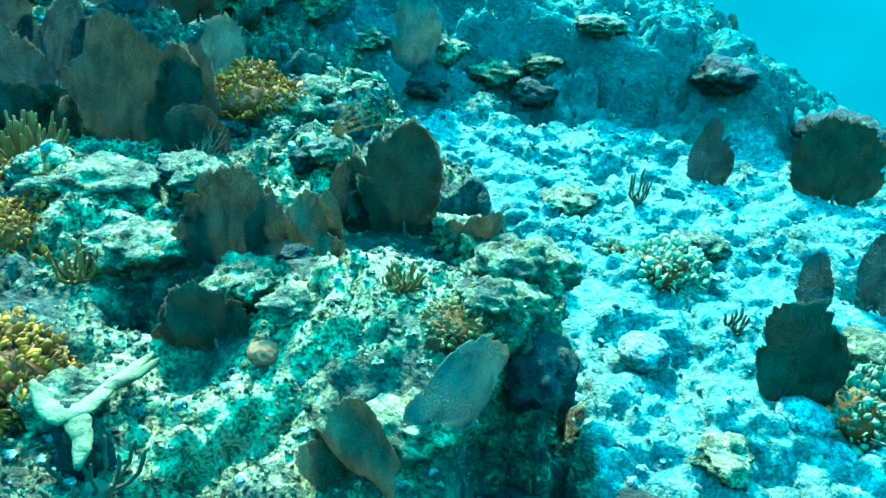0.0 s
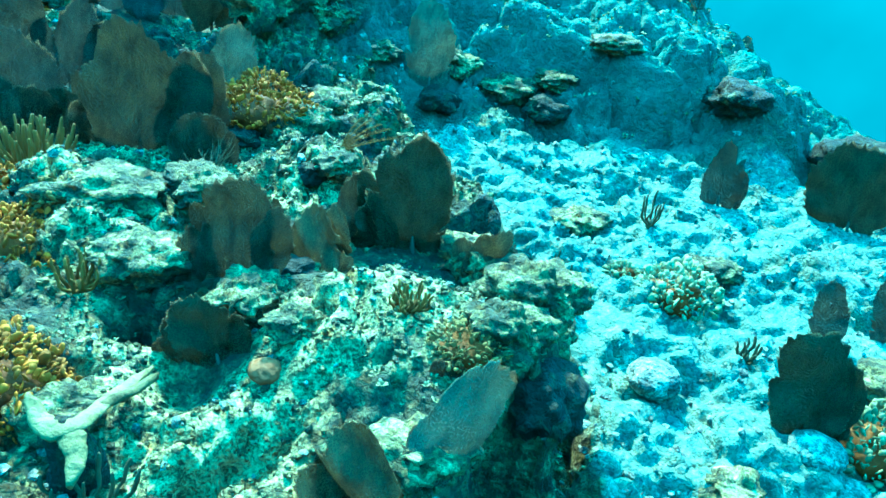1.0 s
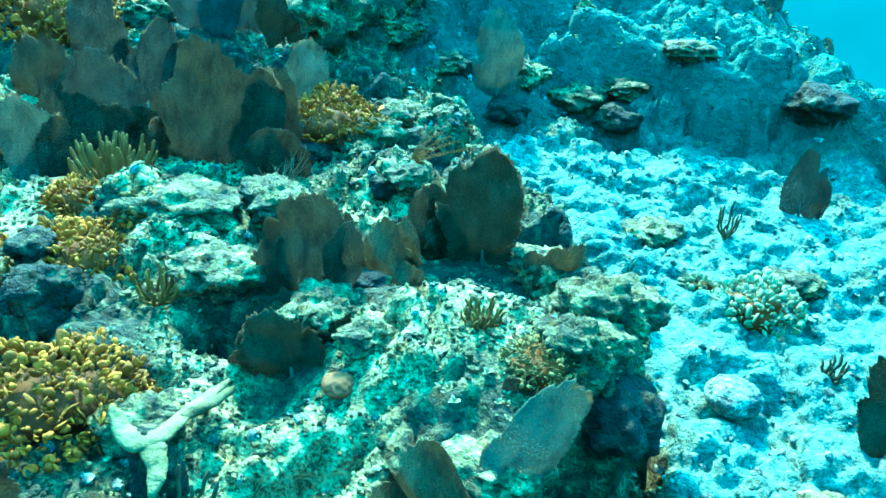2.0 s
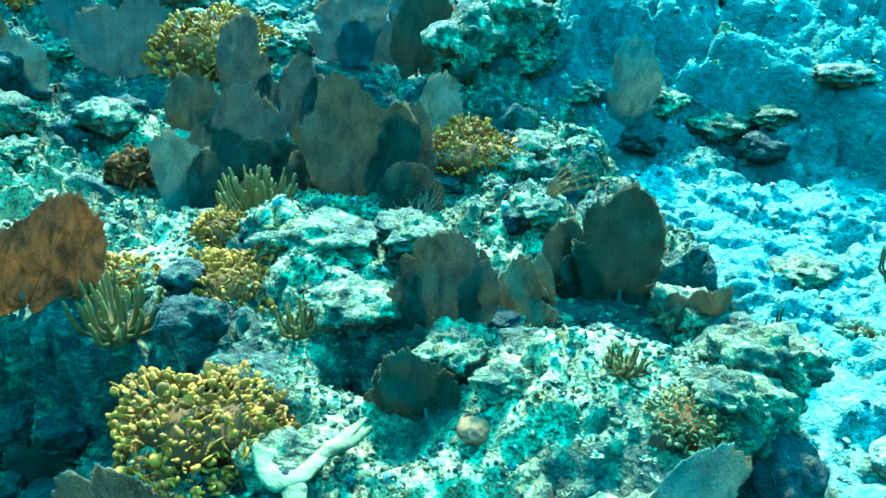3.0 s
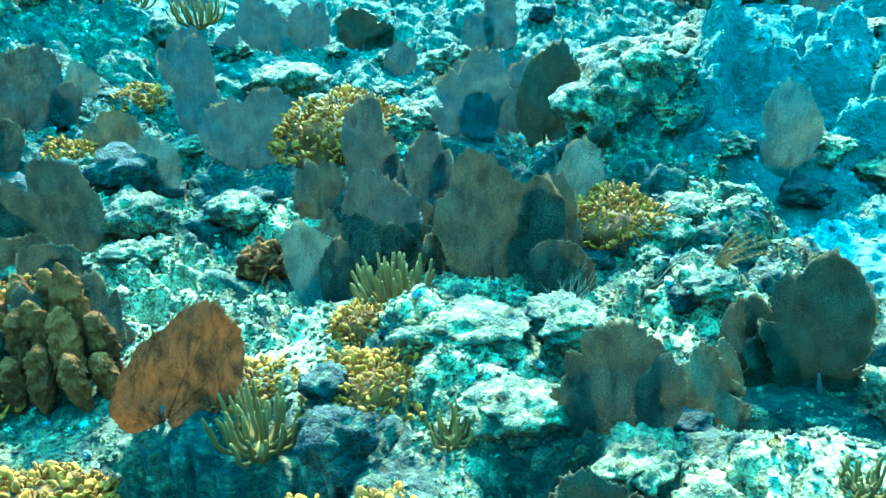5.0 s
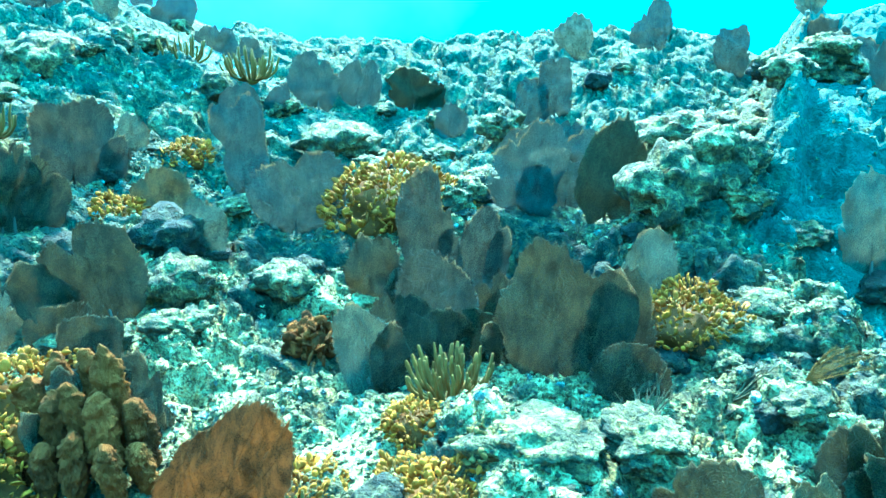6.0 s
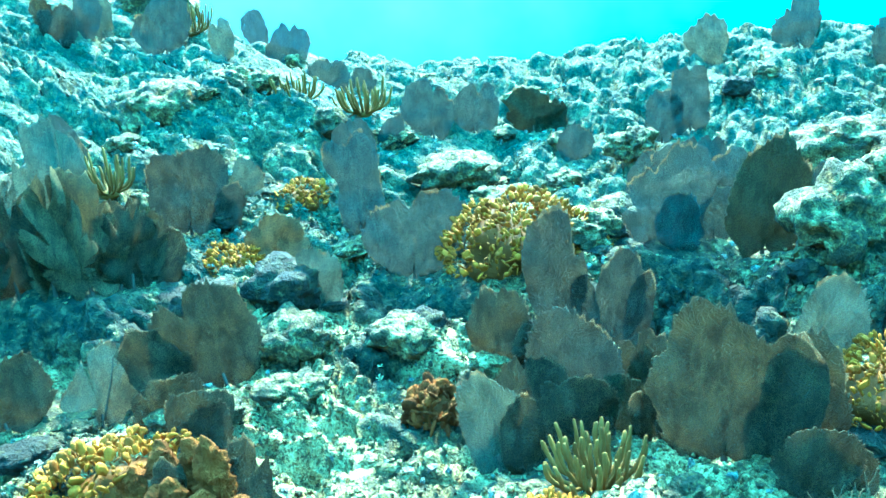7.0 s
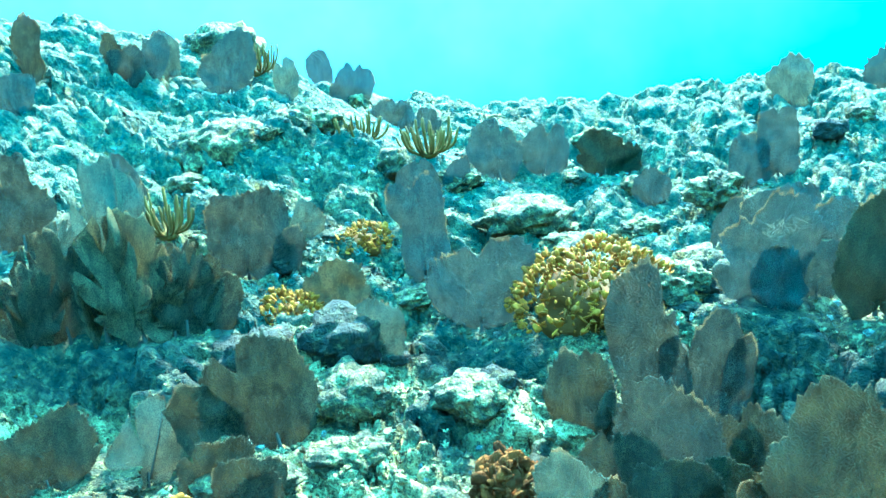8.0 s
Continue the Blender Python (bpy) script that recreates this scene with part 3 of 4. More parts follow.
def sea_bed():
    xs, ys = spread(-6.6, 2.4, 0.025, 150, (8.0, 5.5)), spread(1.9, 8.2, 0.025, 150, (2.2, 6.2))
    gx, gy = np.meshgrid(xs, ys)
    s = sandiness(gx.ravel(), gy.ravel())
    calm = smooth((gy.ravel() + 7.0) / 3.0) * smooth((9.0 - gx.ravel()) / 2.0) * smooth((gx.ravel() + 16.0) / 2.0) * smooth((16.0 - gy.ravel()) / 2.0)
    base = height(gx.ravel(), gy.ravel()) + coarse(gx.ravel(), gy.ravel(), s) * calm
    fine = (crust(gx.ravel(), gy.ravel(), base, s) * calm * smooth((gy.ravel() + 3.0) / 2.0) * (1 - 0.6 * haze_tint(gx.ravel(), gy.ravel()))).reshape(gx.shape)
    slope_y, slope_x = np.gradient(base.reshape(gx.shape), ys, xs)
    steep = np.sqrt(1 + slope_x ** 2 + slope_y ** 2)
    px, py, gz = gx - slope_x / steep * fine, gy - slope_y / steep * fine, base.reshape(gx.shape) + fine / steep
    nx, ny = len(xs), len(ys)
    me = bpy.data.meshes.new("seabed")
    me.vertices.add(nx * ny)
    me.vertices.foreach_set("co", np.stack([px.ravel(), py.ravel(), gz.ravel()], 1).astype(np.float32).ravel())
    i = (np.arange(ny - 1)[:, None] * nx + np.arange(nx - 1)[None]).ravel()
    quads = np.stack([i, i + 1, i + nx + 1, i + nx], 1).astype(np.int32)
    me.loops.add(quads.size)
    me.loops.foreach_set("vertex_index", quads.ravel())
    me.polygons.add(len(quads))
    me.polygons.foreach_set("loop_start", np.arange(0, quads.size, 4, dtype=np.int32))
    me.polygons.foreach_set("use_smooth", np.ones(len(quads), dtype=bool))
    me.attributes.new("sand", "FLOAT", "POINT").data.foreach_set("value", s.astype(np.float32))
    me.attributes.new("growth_and_shade", "FLOAT", "POINT").data.foreach_set("value", growth_and_shade(gx.ravel(), gy.ravel()).astype(np.float32))
    me.attributes.new("bare", "FLOAT", "POINT").data.foreach_set("value", sunlit_cover(gx.ravel(), gy.ravel()).astype(np.float32))
    me.attributes.new("haze_tint", "FLOAT", "POINT").data.foreach_set("value", haze_tint(gx.ravel(), gy.ravel()).astype(np.float32))
    me.materials.append(SEABED)
    me.update(calc_edges=True)
    me.validate()
    return tagged(new("ground", me), "rugged limestone reef flat with algae turf and a pale sand channel", "sea bed", kind="structure")


sea_bed()


# ---- open water in the distance ----
def backdrop():
    m, n, l, p = nodes_of("open_water")
    n.remove(p)
    pos = place_of(n, l)
    sep = n.new("ShaderNodeSeparateXYZ")
    l.new(pos, sep.inputs[0])
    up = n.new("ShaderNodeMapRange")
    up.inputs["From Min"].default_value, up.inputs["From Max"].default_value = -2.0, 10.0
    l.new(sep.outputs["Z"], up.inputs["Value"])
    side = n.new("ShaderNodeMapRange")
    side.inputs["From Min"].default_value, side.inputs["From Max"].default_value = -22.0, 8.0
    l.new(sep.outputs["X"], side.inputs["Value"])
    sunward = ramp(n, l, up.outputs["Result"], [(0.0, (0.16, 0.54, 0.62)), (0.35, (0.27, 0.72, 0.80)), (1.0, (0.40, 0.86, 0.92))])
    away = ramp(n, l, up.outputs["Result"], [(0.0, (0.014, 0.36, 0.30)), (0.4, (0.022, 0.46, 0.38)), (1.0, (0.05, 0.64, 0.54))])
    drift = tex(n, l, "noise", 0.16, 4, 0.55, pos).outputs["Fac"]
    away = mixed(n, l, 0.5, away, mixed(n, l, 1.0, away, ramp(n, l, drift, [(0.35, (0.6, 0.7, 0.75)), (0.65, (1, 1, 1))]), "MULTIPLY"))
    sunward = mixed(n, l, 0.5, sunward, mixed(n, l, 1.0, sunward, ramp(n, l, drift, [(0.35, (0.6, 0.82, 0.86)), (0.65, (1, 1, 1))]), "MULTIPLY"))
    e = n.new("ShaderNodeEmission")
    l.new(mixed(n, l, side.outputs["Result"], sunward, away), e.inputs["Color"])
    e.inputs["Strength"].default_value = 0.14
    l.new(e.outputs["Emission"], n["Material Output"].inputs["Surface"])
    verts, faces, count = [], [], 72
    for k in range(count):
        g = 2 * math.pi * k / count
        for z in (-9.0, 14.0):
            verts.append((-2 + 32 * math.cos(g), 4 + 32 * math.sin(g), z))
    faces = [(2 * k, 2 * ((k + 1) % count), 2 * ((k + 1) % count) + 1, 2 * k + 1) for k in range(count)]
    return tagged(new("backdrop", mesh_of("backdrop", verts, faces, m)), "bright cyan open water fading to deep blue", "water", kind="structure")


backdrop()


# ---- sea fans ----
def fan_blade(h, w, rng, ragged=1.0, fine=84, peak=0.0, curl=0.0, fingers=0):
    """A fan's net with thickness: broad and rounded, finely frayed and split at its rim, cupped and pleated."""
    n_a, n_r, off = fine, 8, rng.uniform(0, 90)
    notch = [(rng.uniform(-0.7, 0.7), rng.uniform(0.012, 0.035), rng.uniform(0.08, 0.30)) for _ in range(rng.randint(1, 3))]
    notch = [] if peak > 0.9 else notch
    notch += [(rng.uniform(-0.9, 0.9), rng.uniform(0.05, 0.10), rng.uniform(0.04, 0.14)) for _ in range(2)]
    notch += [(-0.62 + 1.24 * (i + rng.uniform(0.2, 0.8)) / fingers, rng.uniform(0.010, 0.020), rng.uniform(0.22, 0.52)) for i in range(fingers)]
    lobes, wild = rng.randint(2, 4), 0.25 if peak > 0.9 else 1.0
    cup, wave = rng.uniform(-0.12, 0.14), rng.uniform(0.06, 0.12)
    pleats, swell = rng.uniform(7, 12), rng.uniform(0.0, 0.26)
    grid = []
    for i in range(n_a + 1):
        a = -1.0 + 2.0 * i / n_a
        g = a * radians(134)
        ca, sa = math.cos(g), math.sin(g)
        # rim of an ellipse seen from a point low inside it
        ax, az, c = w / 2, h * 0.50, h * 0.34
        A = (sa / ax) ** 2 + (ca / az) ** 2
        B = -2 * ca * c / az ** 2
        C = (c / az) ** 2 - 1
        r = (-B + math.sqrt(max(B * B - 4 * A * C, 0))) / (2 * A)
        r *= 1 + wild * (0.05 * math.sin(lobes * g + off) + 0.22 * noise.noise((2.6 * a, off, 0))) + ragged * (0.11 * wild * noise.noise((6.5 * a, off, 3)) + 0.022 * noise.noise((30 * a, off, 6)) + 0.022 * rng.uniform(-1, 1) + (0.03 if rng.random() < 0.12 else 0.0))
        for at, wide, deep in notch:
            r *= 1 - deep * math.exp(-((a - at) / wide) ** 2)
        fringe = rng.uniform(0.965, 1.03)
        for j in range(n_r + 1):
            q = r * (0.02 + 0.950 * j / (n_r - 1) if j < n_r else fringe)
            x, z = q * sa, 0.11 * h + q * ca
            up = max(z / h, 0)
            x = x * (1 - swell * 0.6 + swell * 1.1 * min(up, 1.0)) * (1 - 0.75 * peak * up ** 1.3) + 0.34 * w * peak * z / h
            y = cup * w * ((2 * x / w) ** 2) + wave * h * noise.noise((4 * x / h + off, 4 * z / h, 1.7)) + 0.09 * w * math.sin(pleats * a + off) * (q / h) ** 2
            if curl:
                roll = 2 * x / w
                y += curl * w * (0.55 * abs(roll) ** 2.2 * (1 if roll > 0 else -0.6)) + 0.16 * curl * h * math.sin(5.5 * up + 3 * roll + off)
                x *= 1 - 0.22 * abs(curl) * abs(roll)
            grid.append(Vector((x, y, z)))
    k = n_r + 1
    verts = [v + Vector((0, -0.004, 0)) for v in grid] + [v + Vector((0, 0.004, 0)) for v in grid]
    o, faces, rim = len(grid), [], []
    for i in range(n_a):
        for j in range(n_r):
            a, b, c, d = i * k + j, (i + 1) * k + j, (i + 1) * k + j + 1, i * k + j + 1
            faces += [(a, b, c, d), (o + d, o + c, o + b, o + a)]
            rim += [j == n_r - 1 and noise.noise((9 * i / n_a, off, 8)) > 0.14] * 2
        a, b = i * k + n_r, (i + 1) * k + n_r
        faces.append((a, b, o + b, o + a))
        rim.append(noise.noise((9 * i / n_a, off, 8)) > 0.14)
    return verts, faces, rim, grid, k


def blade_mesh(name, made, net):
    me = mesh_of(name, made[0], made[1], net)
    me.materials.append(RIM)
    me.polygons.foreach_set("material_index", [int(v) for v in made[2]])
    return me


def plumed(x, y):
    """The fans of the thicket at the flank are split into upright plumes."""
    return x < -6.8 and y < 5.4


def sea_fan(x, y, h, w, yaw, lean, tone, back=0.0, seed=0, peak=0.0):
    rng = random.Random(seed)
    net, label = FAN[tone]
    h *= 1.22 if plumed(x, y) else 1.0
    z = z_at(x, y) + 0.015
    ob = thing("sea_fan", x, y, z - 0.05, label, "sea fan", "sea fans on the reef")
    ob.matrix_basis = pose(x, y, z - 0.05, 0, 0, yaw + rng.uniform(-14, 14)) @ pose(0, 0, 0, rng.uniform(-7, 7) - back, lean, 0)
    fine = 170 if y < 7.4 and x > -7.6 else 90
    made = fan_blade(h + 0.02, w * 1.04, rng, 1.0, fine, peak, rng.choice((-0.9, 0.9)) if tone == "o" and y < 4.6 else 0.0, 8 if plumed(x, y) else 5 if tone == "w" else 0)
    grid, k = made[3], made[4]
    blade = part("blade", blade_mesh("blade", made, net), ob)
    # main ribs that fork out from the foot
    ribs = []
    for i in range(fine // 9, fine - 6, fine // 8 + rng.randint(0, 3)):
        i = min(fine - 3, max(3, i + rng.randint(-2, 2)))
        row = [grid[i * k + j] + Vector((0, -0.004, 0)) for j in range(0, int(k * rng.uniform(0.7, 0.95)))]
        size = 0.0018 * (0.5 + h)
        ribs.append(tube(row, [size * (1 - 0.75 * j / len(row)) for j in range(len(row))], 4))
    part("rib", mesh_of("rib", *joined(ribs), net), blade)
    if tone == "w":
        spine = [grid[(fine // 2 + 2) * k + j] + Vector((0, -0.008, 0)) for j in range(0, int(k * 0.85))]
        part("midrib", mesh_of("midrib", *tube(spine, [0.008 * (1 - 0.7 * j / len(spine)) for j in range(len(spine))], 6), STEM), blade, "dark midrib")
    foot = 0.009 + 0.010 * h
    v, f = tube([(0, 0, -0.05), (0.01, 0, 0.0), (0, 0.004, 0.08 * h), (0.0, 0, 0.20 * h)], [foot * 1.9, foot * 1.3, foot * 0.8, foot * 0.5], 8)
    part("stem", mesh_of("stem", v, f, STEM), ob, "dark woody stem")
    near = y < 5.3 and x > -4.4
    for _ in range((2 if h > 0.6 or near else 1) if w > 0.24 and rng.random() < (0.75 if near else 0.32) and peak < 0.9 and tone not in "wph" else 0):
        made = fan_blade(h * rng.uniform(0.40, 0.85), w * rng.uniform(0.35, 0.55), rng, 1.0, 90)
        side = rng.choice((-1, 1))
        part("side_blade", blade_mesh("side_blade", made, net), ob, m=pose(side * w * rng.uniform(0.25, 0.42), rng.uniform(-0.02, 0.08), 0.015, 0, side * rng.uniform(4, 20), rng.uniform(-38, 38)))
    return ob


for count, row in enumerate(FANS):
    sea_fan(*row, seed=100 + count, peak=0.95 if row is FANS_ORANGE[0] else 0.45 if count % 5 == 2 else 0.0)
spot = random.Random(5)
for count in range(28):
    if count < 14:
        x, y = spot.uniform(-13.5, -7.6), spot.uniform(5.2, 11.5)
    else:
        x, y = spot.uniform(-6.0, 4.0), spot.uniform(8.8, 13.0)
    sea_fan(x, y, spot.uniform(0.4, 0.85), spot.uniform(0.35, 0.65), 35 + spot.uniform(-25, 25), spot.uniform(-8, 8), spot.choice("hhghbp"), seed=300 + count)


# ---- branching sea rods ----
def sea_rod(x, y, h, w, count, material, label, seed, thick=0.013):
    rng = random.Random(seed)
    z = z_at(x, y)
    ob = thing("sea_rod", x, y, z - 0.02, label, "sea rod", "sea rods on the reef", rng.uniform(0, 360))
    v, f = ball(2)
    part("holdfast", mesh_of("holdfast", [Vector((p.x * w * 0.18, p.y * w * 0.18, p.z * 0.05 + 0.02)) for p in v], f, material), ob)
    for i in range(count):
        g = 2 * math.pi * (i * 0.381966)
        out = w / 2 * math.sqrt((i + 0.6) / count)
        tall = h * rng.uniform(0.62, 1.08) * (1 - 0.25 * (out / (w / 2)) ** 2)
        path, sway = [], rng.uniform(-1, 1)
        for j in range(9):
            q = j / 8
            s = out * (0.75 * (1 - (1 - min(1, q * 1.5)) ** 2) + 0.5 * q)
            path.append((s * math.cos(g) + 0.05 * q * w * sway + 0.02 * noise.noise((i, q * 3, seed)), s * math.sin(g) + 0.02 * noise.noise((i, q * 3, seed + 9)), 0.02 + tall * (0.25 * q + 0.75 * q * q) if q < 1 else 0.02 + tall))
        r = thick * rng.uniform(0.85, 1.15)
        v, f = tube(path, [r * (0.9 + 0.25 * math.sin(2.4 * j + i) * 0.3 + (0.05 if j < 8 else -0.25)) for j in range(9)], 7)
        v = [p + Vector((noise.noise(p * 90), noise.noise(p * 90 + Vector((5, 0, 0))), 0)) * (r * 0.45) for p in v]
        part("branch", mesh_of("branch", v, f, material), ob)
    return ob


TANLABEL = "tan finger-branched sea rod clump on reef rock"
for x, y, h, w, count, seed in [
    (-2.73, 4.55, 0.31, 0.46, 34, 1), (-1.86, 3.40, 0.20, 0.23, 15, 2), (-2.73, 3.12, 0.32, 0.38, 24, 3), (-0.25, 3.20, 0.14, 0.18, 16, 4),
    (-7.47, 8.73, 0.44, 0.63, 26, 6), (-7.94, 8.12, 0.38, 0.55, 22, 7), (-8.00, 5.55, 0.42, 0.49, 20, 8), (-10.9, 9.2, 0.55, 0.6, 18, 9),
]:
    sea_rod(x, y, h, w, int(1.15 * count), TAN, TANLABEL, seed, 0.004 + 0.02 * w)
for x, y, h, w, count, seed in [(-1.25, 2.20, 0.24, 0.32, 13, 11), (0.62, 4.75, 0.26, 0.15, 6, 12), (1.37, 5.63, 0.30, 0.17, 7, 13), (1.72, 4.14, 0.18, 0.13, 8, 14)]:
    sea_rod(x, y, h, w, count, BLACKROD, "thin dark bare sea whip on the sea bed", seed, 0.009)


# ---- feathery plumes and bare twigs ----
def sea_plume(x, y, h, count, yaw, lean, material, label, seed):
    """Long whip-like stems, each with two rows of fine hanging side branchlets."""
    rng = random.Random(seed)
    z = z_at(x, y)
    ob = thing("sea_plume", x, y, z - 0.02, label, "sea plume")
    ob.matrix_basis = pose(x, y, z - 0.02, 0, 0, yaw)
    for i in range(count):
        side = (i + 0.5) / count - 0.5
        tall, bend = h * (1.1 - 0.8 * i / count) * rng.uniform(0.9, 1.1), lean * (0.45 + 0.9 * i / count)
        path = [Vector((bend * h * q ** 1.6 + 0.25 * side * h * q, 0.5 * side * h * q + 0.02 * h * noise.noise((i, 3 * q, seed)), tall * (q - 0.25 * abs(lean) * q * q))) for q in (j / 14 for j in range(15))]
        stem = part("stem", mesh_of("stem", *tube(path, [0.004 * (1 - 0.75 * j / 14) for j in range(15)], 5), material), ob)
        hairs = []
        for j in range(4, 44):
            q = j / 44 * 14
            p = path[int(q)].lerp(path[min(14, int(q) + 1)], q - int(q))
            long = 0.20 * h * (1 - 0.55 * q / 14) * rng.uniform(0.7, 1.1)
            for sign in (-1, 1):
                away = Vector((0.75, sign * 0.8, 0.25)) if lean else Vector((sign, rng.uniform(-0.4, 0.4), 0.5))
                away = (away + Vector((rng.uniform(-0.2, 0.2), rng.uniform(-0.2, 0.2), rng.uniform(-0.2, 0.2)))).normalized() * long
                hairs.append(tube([p, p + away * 0.5 + Vector((0, 0, 0.01)), p + away], [0.0016, 0.0013, 0.0006], 3))
        tagged(part("fringe", mesh_of("fringe", *joined(hairs), material), stem), kind="stuff")
    return ob


def twiggy_coral(x, y, h, w, yaw, material, label, seed):
    """A low bush of thin bare forking twigs that sprawl to one side."""
    rng = random.Random(seed)
    z = z_at(x, y)
    ob = thing("twiggy_coral", x, y, z - 0.02, label, "coral", turn=yaw)
    for i in range(7):
        way = Vector((rng.uniform(0.2, 1.0), rng.uniform(-0.7, 0.7), rng.uniform(0.25, 0.9))).normalized()
        todo, limb = [(Vector((0, 0, 0)), way, max(h, w) * rng.uniform(0.45, 0.65), 0.0075, 0)], None
        while todo:
            p, d, long, r, level = todo.pop()
            path = [p + d * long * q + Vector((noise.noise((3 * q, i, seed)), noise.noise((3 * q, i, seed + 4)), 0)) * 0.10 * long * q for q in (0, 0.25, 0.5, 0.75, 1)]
            me = mesh_of("twig", *tube(path, [r * (1 - 0.10 * j) for j in range(5)], 5), material)
            if limb:
                part("twig", me, limb)
            else:
                limb = part("branch", me, ob)
            if level < 2:
                for turn in (-1, 1):
                    bent = (d + d.cross(Vector((0, 0, 1))) * turn * rng.uniform(0.25, 0.6) + Vector((0, 0, rng.uniform(-0.25, 0.25)))).normalized()
                    todo.append((path[rng.choice((3, 4))], bent, long * rng.uniform(0.55, 0.8), r * 0.62, level + 1))
    return ob


sea_plume(-0.90, 4.95, 0.34, 5, 20.0, 0.9, TAN, "pale feathery sea plume leaning over the reef edge", 51)
twiggy_coral(-1.60, 4.36, 0.20, 0.30, 70.0, BLACKROD, "dark bare twiggy coral sprawling on sand", 61)
twiggy_coral(-1.22, 4.86, 0.18, 0.26, 20.0, BLACKROD, "dark bare twiggy coral among brown sea fans", 62)


# ---- leafy mustard coral heads ----
def nub_mesh(seed, material):
    """A small blunt coral finger, flattened and slightly bent."""
    rng = random.Random(seed)
    bend, broad, sides = rng.uniform(-0.3, 0.3), rng.uniform(0.22, 0.34), 6
    long, thin = (rng.uniform(1.5, 2.4), rng.uniform(0.32, 0.5)) if seed % 4 else (1.2, 0.85)
    verts = []
    for z, r in ((0.0, 0.62), (0.62, 1.0), (0.93, 0.66)):
        for k in range(sides):
            g = 2 * math.pi * k / sides
            q = broad * r * rng.uniform(0.82, 1.18)
            verts.append(Vector((q * math.cos(g) * long + bend * z * z, q * math.sin(g) * thin + 0.2 * bend * math.cos(2 * g) * z, z + rng.uniform(-0.05, 0.05))))
    verts.append(Vector((bend, 0, 1.05)))
    faces = [(i * sides + k, i * sides + (k + 1) % sides, (i + 1) * sides + (k + 1) % sides, (i + 1) * sides + k) for i in range(2) for k in range(sides)]
    faces += [(2 * sides + k, 2 * sides + (k + 1) % sides, len(verts) - 1) for k in range(sides)]
    return mesh_of("lobe", verts, faces, material)


LEAVES = {m: [nub_mesh(40 + i, m) for i in range(7)] for m in (YELLOW, BROWN, TURF, FUZZ)}
BALL3, BALL4, BALL2 = ball(4), ball(5), ball(3)


def boulder_mesh(name, seed, material, sx, sy, sz, rough=0.22, shape=BALL3, groove=0.0):
    verts = []
    for p in shape[0]:
        q = p * 1.0
        r = 1 + rough * 1.4 * noise.noise(q * 1.1 + Vector((seed, 0, 0))) + rough * 0.9 * noise.noise(q * 2.7 + Vector((0, seed, 0))) + rough * 0.5 * noise.noise(q * 6.5 + Vector((0, 0, seed))) + rough * 0.28 * noise.noise(q * 14.0 + Vector((seed, seed, 0)))
        if groove:
            r -= groove * (1 - min(1, abs(noise.noise(q * 4.2 + Vector((seed, 3, 1)))) * 7)) ** 2
        verts.append(Vector((q.x * r * sx, q.y * r * sy, q.z * r * sz)))
    return mesh_of(name, verts, shape[1], material)


def leafy_coral(x, y, r, h, count, material, label, seed, leaf=0.055, name="leafy_coral"):
    rng = random.Random(seed)
    z = z_at(x, y)
    ob = thing(name, x, y, z - 0.03, label, "coral", "leafy coral heads", rng.uniform(0, 360))
    part("base", boulder_mesh("base", seed, CORE, r * 0.66, r * 0.66, h * 0.58, 0.35, BALL2), ob, "dark brown encrusted core")
    extra, total = [], int(count * 3.3)
    for i in range(total):
        up = 1 - (i + 0.5) / total * 0.97
        g = i * 2.39996 + rng.uniform(-0.3, 0.3)
        s = math.sqrt(1 - up * up)
        bump = 1 + 0.30 * noise.noise((1.3 * s * math.cos(g) + seed, 1.3 * s * math.sin(g), 2.0)) + 0.26 * noise.noise((3.1 * s * math.cos(g), 2.6 * s * math.sin(g), seed)) + rng.uniform(-0.06, 0.05)
        p = Vector((r * s * math.cos(g) * bump, r * s * math.sin(g) * bump, h * up * bump * 0.95 - 0.01))
        out = Vector((s * math.cos(g), s * math.sin(g), up * 0.9 + 0.45)).normalized()
        turn = out.to_track_quat("Z", "Y").to_matrix().to_4x4()
        size = leaf * rng.choice((0.32, 0.42, 0.55, 0.72, 1.0)) * rng.uniform(0.85, 1.15)
        m = Matrix.Translation(p - out * size * 0.35) @ turn @ pose(0, 0, 0, rng.uniform(-30, 30), rng.uniform(-30, 30), rng.uniform(0, 360)) @ Matrix.Diagonal((size * rng.uniform(0.9, 1.6), size * rng.uniform(0.9, 1.6), size * rng.uniform(0.75, 1.35), 1))
        me = rng.choice(LEAVES[material])
        if i % 3 == 0:
            part("lobe", me, ob, m=m)
        else:
            extra.append(([m @ v.co for v in me.vertices], [tuple(q.vertices) for q in me.polygons]))
    tagged(part("lobe_crust", mesh_of("lobe_crust", *joined(extra), material), ob), kind="stuff")
    return ob


